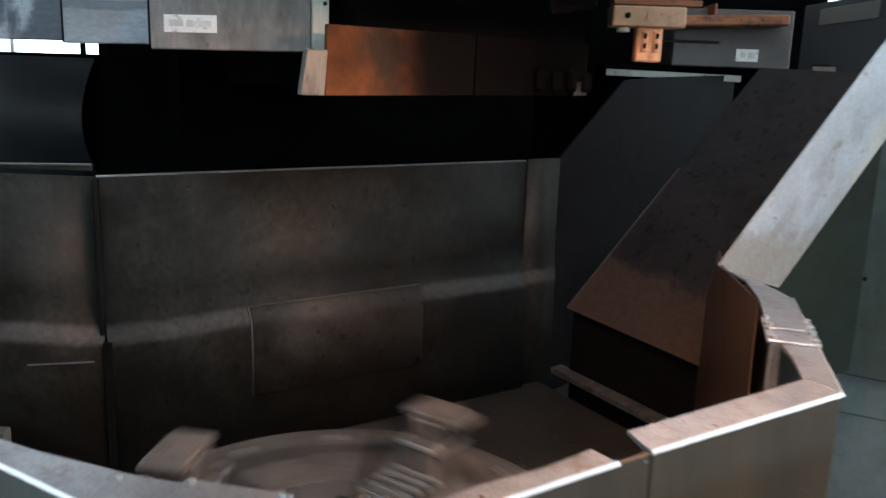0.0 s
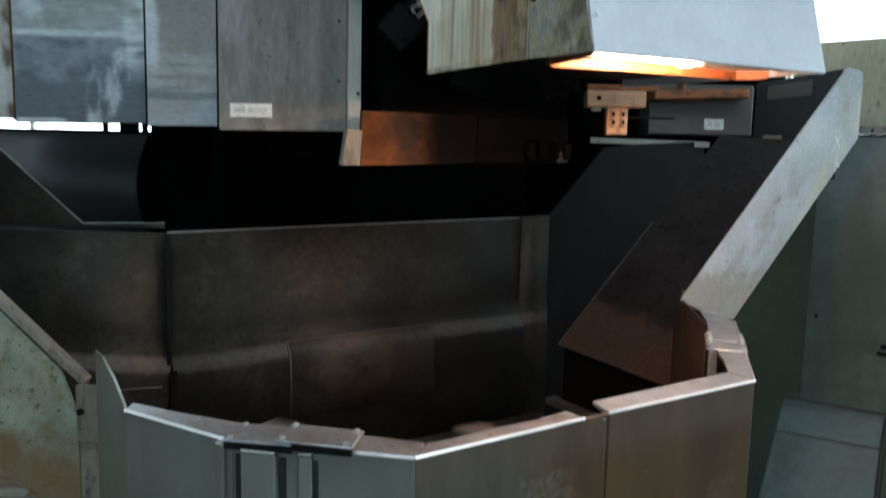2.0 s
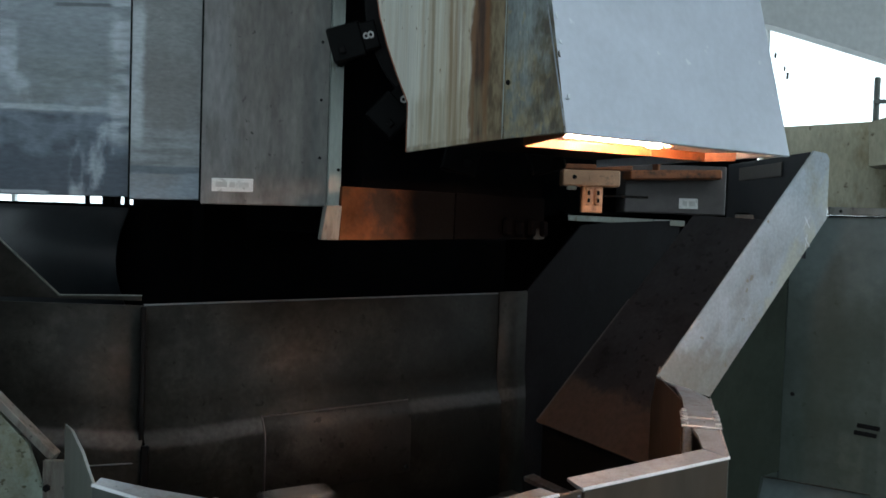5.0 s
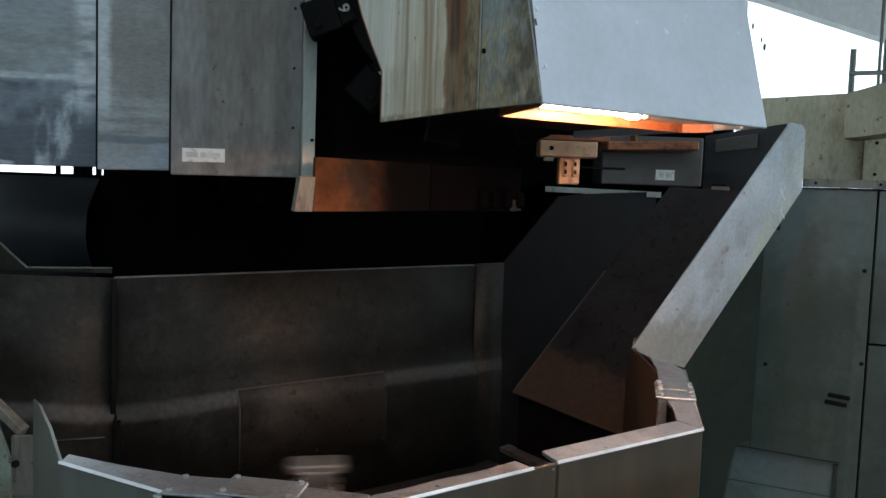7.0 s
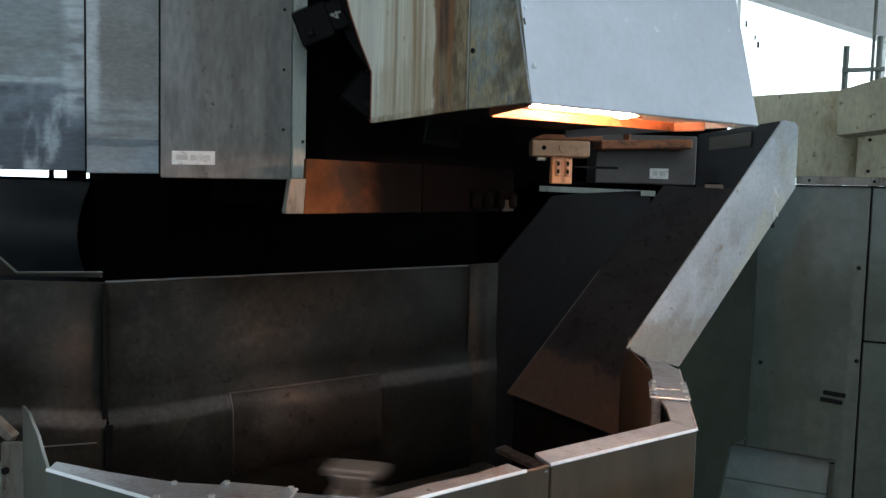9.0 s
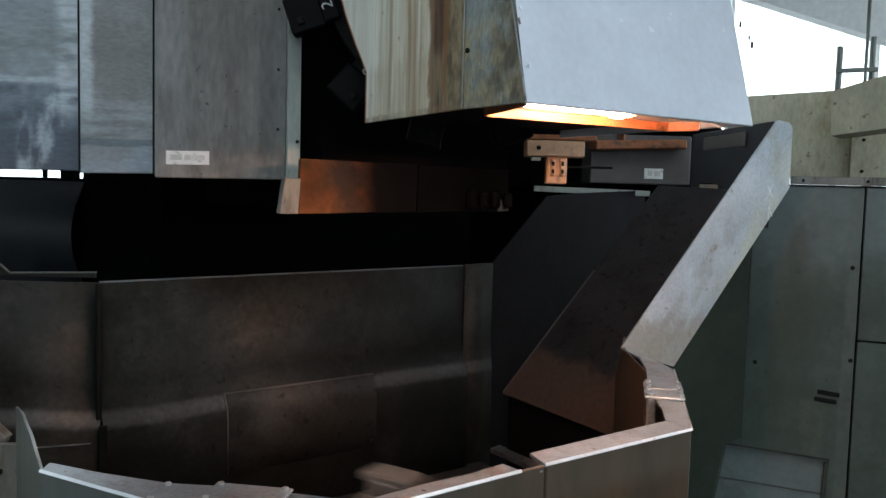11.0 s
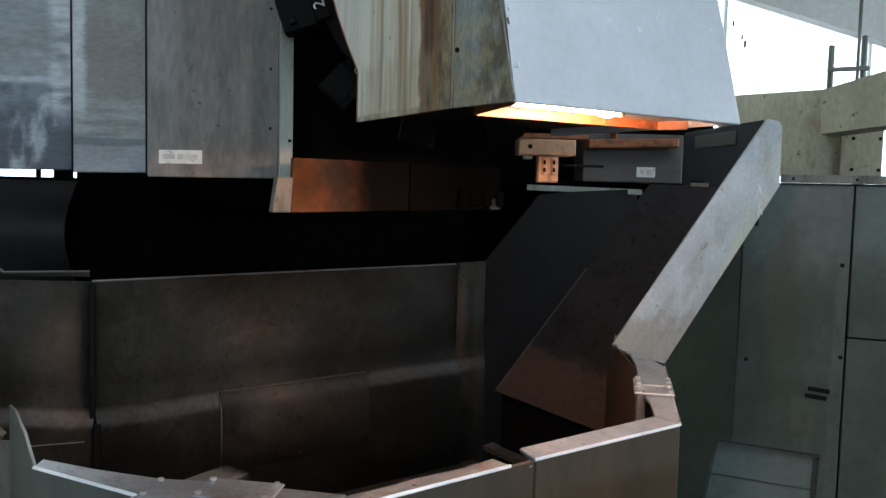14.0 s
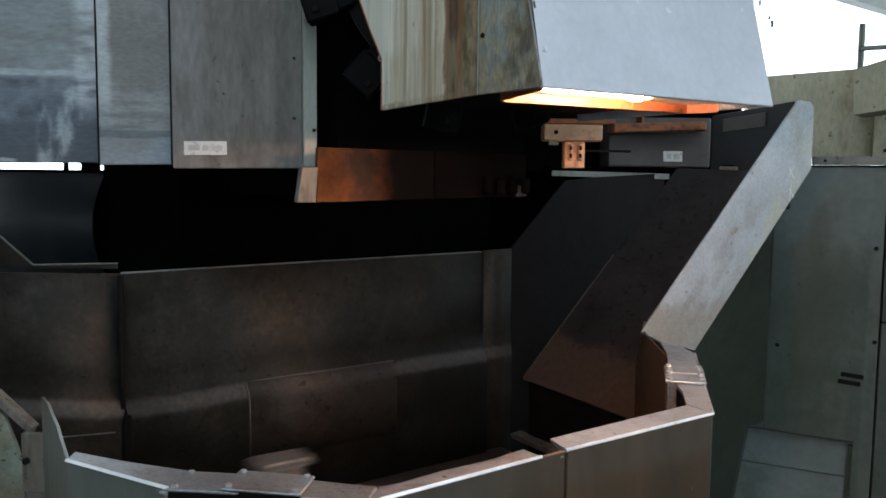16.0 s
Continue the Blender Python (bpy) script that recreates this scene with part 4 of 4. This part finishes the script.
for p0, p1 in zip(rust_line, rust_line[1:]):
    off, wide = Vector((-0.002, -0.001, 0)), (HM - HL).normalized() * 0.007
    part("rusted_edge", slab([p0 + off, p1 + off, p1 + off + wide, p0 + off + wide], 0.006, 0.001), RUSTY_PLATE, headc, "rusted panel edge")
part("side_corner", slab([HM, HF, HF + UP * 1.3 + BK * 1.3, HM + UP * 1.3], 0.012), GREEN_SIDE, headc, "mildewed green panel")
part("front_panel", slab([HF, HR, HR + UP * 1.3 + BK * 1.3, HF + UP * 1.3 + BK * 1.3], 0.012), BLUE_GREY, headc, "plain blue-grey front panel")
HB = HL + (HR - HF)
part("right_panel", slab([HR, HB, HB + UP * 1.3, HR + UP * 1.3 + BK * 1.3], 0.012), BLUE_GREY, headc)
wl = (HR - HF).normalized()
inw = Vector((-wl.y, wl.x, 0))


def under(a, c, z):
    """A point under the head: a along its front edge, c inwards, z above its foot."""
    return HF + wl * a + inw * c + UP * z


part("lamp_tray", slab([under(0.022, 0.015, 0.022), under(0.925, 0.015, 0.022), under(0.925, 0.20, 0.022), under(0.885, 0.30, 0.022), under(0.62, 0.295, 0.022), under(0.13, 0.335, 0.022)], -0.01), TRAY_WHITE, headc, "white lamp tray")
for a0, c0, a1, c1 in ((0.125, 0.342, 0.62, 0.302), (0.62, 0.302, 0.885, 0.305), (0.885, 0.305, 0.928, 0.205)):
    part("tray_back", slab([under(a0, c0, -0.008), under(a1, c1, -0.008), under(a1, c1 + 0.012, -0.008), under(a0, c0 + 0.012, -0.008)], -0.04), RUSTY_PLATE, headc)
# End lip added to cut the lamp's light towards the post.
part("tray_end", slab([under(0.010, 0.02, -0.006), under(0.020, 0.02, -0.006), under(0.122, 0.342, -0.006), under(0.112, 0.342, -0.006)], -0.03), RUSTY_PLATE, headc)
part("back_rail", slab([under(0.14, 0.375, 0.002), under(0.66, 0.345, 0.002), under(0.66, 0.37, 0.002), under(0.14, 0.400, 0.002)], -0.02), SLOT_BROWN, headc, "rusty brown rail behind the lamp")
# Black sheet added to block light and keep the head's underside dark.
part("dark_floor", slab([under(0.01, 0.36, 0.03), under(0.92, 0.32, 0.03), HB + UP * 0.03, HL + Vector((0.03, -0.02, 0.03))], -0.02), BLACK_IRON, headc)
yaw_h = math.degrees(math.atan2(wl.y, wl.x))
for z in (0.16, 0.62):
    q = HM + UP * z + (HF - HM) * 0.10 + Vector((-0.006, -0.006, 0))
    part("screw", bolt(pose(*q, 90, 0, -56), 0.008, 0.006), BLACK_IRON, headc)
for c0, z1, back in ((HM, 1.3, 0), (HF, 1.3, 1)):
    off = Vector((-0.004, -0.006, 0))
    top = c0 + UP * z1 + BK * z1 * back
    part("corner_edge", slab([c0 + off, c0 + off + wl * 0.004, top + off + wl * 0.004, top + off], 0.004, 0.001), BARE_EDGE if back else POST_PAINT, headc)
chips = random.Random(7)
for k in range(16):
    z = 0.05 + 1.1 * chips.random()
    q = HF + UP * z + BK * z + wl * (0.006 + 0.03 * chips.random() ** 2) + Vector((0.003, -0.004, 0))
    w, h = 0.004 + 0.006 * chips.random(), 0.006 + 0.016 * chips.random()
    part("paint_chip", slab([q, q + wl * w, q + wl * w * 0.7 + (UP + BK) * h, q - wl * w * 0.2 + (UP + BK) * h * 0.8], 0.002, 0), CHALK if k % 3 else DIRTY_POST, headc)
work = thing("work_lamp", "glowing warm tube lamp under the head cover", "lamp")
part("tube", box(0.33, 0.022, 0.014, pose(*under(0.225, 0.10, 0.002), 0, 0, yaw_h), 0.006), LAMP_GLOW, work)
part("bulb", box(0.06, 0.03, 0.020, pose(*under(0.435, 0.11, -0.003), 0, 0, yaw_h), 0.009), BULB_GLOW, work, "glowing hot bulb")
for a in (0.06, 0.50):
    part("socket", box(0.022, 0.026, 0.02, pose(*under(a - 0.01, 0.10, 0.001), 0, 0, yaw_h), 0.004), COPPER_BLOCK, work)
CAR = pose(0.229, 2.75, 2.628, 90, 0, 0)
car = thing("tool_carousel", "black tool carousel disc with numbered holders", "tool changer", CAR)
part("disc", disc(0.58, 0.06, -0.06, 64), BLACK_IRON, car)
part("hub", disc(0.13, 0.12, -0.06, 24), DARK_CAST, car)
for k in range(12):
    m = pose(0, 0, 0, 0, 0, 30 * k)
    h = part("tool_holder", box(0.145, 0.15, 0.09, m @ pose(0.676, 0, -0.05), 0.008), HOLDER_IRON, car)
    part("clip", box(0.07, 0.12, 0.03, m @ pose(0.575, 0, 0.012), 0.006), HOLDER_IRON, h)
    part("pin", box(0.03, 0.03, 0.02, m @ pose(0.70, 0.03, 0.036), 0.004), BLACK_IRON, h)
    letters(str((k + 8 - 1) % 12 + 1), 0.066, m @ pose(0.577, 0, 0.044, 0, 0, NUMBER_TURN), h, NUMBER_WHITE)

# ---- setting unit and housing seen below the head ----
probe = thing("setting_unit", "tan machined block with plug under the head", "machine part")
blk = part("block", box(0.28, 0.12, 0.078, pose(0.723, 3.31, 1.885), 0.006), COPPER_BLOCK, probe)
part("screw", bolt(pose(0.64, 3.249, 1.926, 90, 0, 0), 0.012, 0.004), BLACK_IRON, blk)
part("boss", bolt(pose(0.735, 3.249, 1.926, 90, 0, 0), 0.024, 0.006), COPPER_BLOCK, blk)
part("arm", box(0.34, 0.08, 0.025, pose(0.76, 3.33, 1.968), 0.004), RUSTY_PLATE, probe)
plug = part("plug", box(0.10, 0.07, 0.13, pose(0.735, 3.31, 1.756), 0.006), COPPER_BLOCK, probe)
for dx in (-0.022, 0.024):
    part("plug_pin", box(0.028, 0.03, 0.085, pose(0.735 + dx, 3.27, 1.79), 0.008), COPPER_BLOCK, plug)
    part("plug_slot", box(0.012, 0.006, 0.02, pose(0.735 + dx, 3.252, 1.842), 0.001), BLACK_IRON, plug)
    part("plug_slot", box(0.012, 0.006, 0.02, pose(0.735 + dx, 3.252, 1.805), 0.001), BLACK_IRON, plug)
part("foot", box(0.045, 0.04, 0.02, pose(0.635, 3.30, 1.866), 0.003), POST_PAINT, probe)
part("lead", box(0.24, 0.012, 0.012, pose(0.90, 3.33, 1.835), 0.003), BLACK_IRON, probe)
part("stem", box(0.10, 0.06, 0.10, pose(0.80, 3.34, 1.99), 0.004), BLACK_IRON, probe)
hous = thing("grey_housing", "dark grey steel housing with a small label", "housing")
part("body", box(0.83, 0.5, 0.40, pose(1.905, 6.25, 1.80), 0.008), GREY_BOX, hous)
part("top_plate", box(0.74, 0.30, 0.075, pose(1.86, 5.98, 2.075, 0, -2, 0), 0.012), RUSTY_PLATE, hous, "brown plate with orange lamp light in its colour")
part("fin", box(0.02, 0.28, 0.10, pose(1.72, 5.98, 2.12), 0.004), RUSTY_PLATE, hous)
lb2 = part("label", box(0.155, 0.006, 0.085, pose(2.015, 5.998, 1.845), 0.001), WHITE_LABEL, hous, "white label")
part("text_bar", box(0.035, 0.004, 0.04, pose(1.985, 5.995, 1.868), 0), LABEL_FAINT, lb2)
part("text_bar", box(0.05, 0.004, 0.04, pose(2.045, 5.995, 1.868), 0), LABEL_FAINT, lb2)
part("bracket", box(0.98, 0.5, 0.03, pose(1.5, 6.3, 1.77), 0.004), DARK_CAST, hous)
part("strip", box(0.70, 0.02, 0.045, pose(1.385, 6.02, 1.712, 0, 1.0, 0), 0.002), POST_PAINT, hous, "pale steel strip")
part("strip", box(0.25, 0.02, 0.045, pose(1.87, 6.02, 1.703, 0, 1.0, 0), 0.002), POST_PAINT, hous, "pale steel strip")
part("carrier", box(1.6, 0.5, 0.3, pose(1.6, 6.6, 1.75), 0.004), DARK_CAST, hous)

# ---- cabinet and cream beams beside the machine ----
cab = thing("cabinet", "grey-green steel cabinet with recessed lower panel", "cabinet", pose(2.2, 4.3, 0, 0, 0, -22))
part("carcass", box(3.0, 0.9, 2.72, pose(1.12, 0.51, -0.92), 0.004), DARK_CAST, cab)


def cab_panel(s0, s1, z0, z1, name="panel", mat=None, y=0.0, d=0.028):
    return part(name, box(s1 - s0, d, z1 - z0, pose((s0 + s1) / 2, y + d / 2, z0), 0.005), mat or CABINET, cab)


def cab_sheet(points, name="panel", mat=None, y=0.0, d=0.028):
    return part(name, slab([(a, y, z) for a, z in points], d, 0.004), mat or CABINET, cab)


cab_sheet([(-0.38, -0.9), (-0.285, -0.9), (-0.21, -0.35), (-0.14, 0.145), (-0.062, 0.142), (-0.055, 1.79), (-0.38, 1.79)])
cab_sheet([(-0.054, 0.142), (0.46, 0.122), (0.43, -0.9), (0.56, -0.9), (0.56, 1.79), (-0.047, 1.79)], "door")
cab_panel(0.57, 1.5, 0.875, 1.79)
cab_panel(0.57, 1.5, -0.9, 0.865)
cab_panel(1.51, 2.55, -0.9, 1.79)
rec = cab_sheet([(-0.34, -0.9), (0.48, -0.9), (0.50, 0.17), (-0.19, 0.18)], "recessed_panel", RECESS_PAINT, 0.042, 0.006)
part("fold", box(0.66, 0.008, 0.010, pose(0.12, 0.040, -0.10, 0, 2, 0), 0.002), CABINET, rec)
part("hinge_strip", box(0.030, 0.016, 1.0, pose(0.418, 0.030, -0.9, 0, 1.7, 0), 0.004), CABINET, cab)
part("recess_lip", slab([(-0.14, -0.006, 0.148), (0.46, -0.006, 0.125), (0.46, -0.006, 0.133), (-0.14, -0.006, 0.156)], 0.008, 0.001), SLOT_BROWN, cab)
for q, z in ((0.520, 1.31), (0.540, 0.75), (0.005, 0.69)):
    part("screw", bolt(pose(q, -0.001, z, 90, 0, 0), 0.014, 0.006), BLACK_IRON, cab)
for k, z in enumerate((0.522, 0.478)):
    part("finger_slot", box(0.125, 0.008, 0.028, pose(0.43 - 0.015 * k, -0.002, z, 0, 5, 0), 0.014), BLACK_IRON, cab)
part("top_trim", box(2.4, 0.05, 0.05, pose(1.35, 0.0, 1.80), 0.004), DIRTY_POST, cab, "grimy grey top trim")
for k in range(4):
    part("screw", bolt(pose(0.22 + 0.35 * k, -0.027, 1.825, 90, 0, 0), 0.010, 0.006), BLACK_IRON, cab)

beam = thing("cream_beam", "cream painted steel beam standing on the cabinet", "beam")
part("upright", slab([(2.18, 4.69, 1.855), (2.88, 4.567, 1.855), (2.88, 4.567, 2.43), (2.18, 4.69, 2.375)], 0.35), CREAM_BEAM, beam)
part("arm", slab([(2.515, 4.131, 2.092), (3.2, 3.555, 2.20), (3.2, 3.555, 2.60), (2.505, 4.139, 2.355)], 0.30), CREAM_BEAM, beam)
pl = part("bolted_plate", slab([(2.845, 4.507, 1.86), (3.10, 4.463, 1.86), (3.10, 4.463, 2.30), (2.845, 4.507, 2.30)], 0.02), CREAM_BEAM, beam, "cream bolted plate")
for s, z in ((0.26, 1.90), (0.26, 2.10), (0.62, 1.90), (0.62, 2.10)):
    part("bolt", bolt(pose(2.80 + 0.45 * s, 4.515 - 0.08 * s, z, 90, 0, -10), 0.012, 0.008), BLACK_IRON, pl)
rail = thing("ladder_rail", "grey steel ladder rails rising behind the beam", "rail")
for x, z in ((5.60, 3.72), (6.04, 3.86)):
    part("rail_post", disc(0.04, z + 0.92, -0.92, 16, 0.01), GREY_PAINT, rail).location = Vector((x, 10.0, 0)) * UNIT
part("rung", box(0.56, 0.05, 0.06, pose(5.81, 9.94, 3.38, 0, -4, 0), 0.01), GREY_PAINT, rail)
part("rung", box(0.56, 0.05, 0.06, pose(5.81, 9.94, 2.6, 0, -4, 0), 0.01), GREY_PAINT, rail)


def motions():
    rows = []
    for k in range(241):
        t = k / 15
        rows.append((t, placed(TABLE @ pose(0, 0, 0, 0, 0, 90 + 349.2 * (t - 0.1)))))
    walk(table, rows)
    spin = [(0.6 * k, 31.3 * (0.6 * k - 5.1)) for k in range(18)] + [(10.6, 172.2), (10.85, 178), (11.1, 178), (13.5, 178), (16.0, 178)]
    walk(car, [(t, placed(CAR @ pose(0, 0, 0, 0, 0, a + 200.5))) for t, a in spin])


motions()
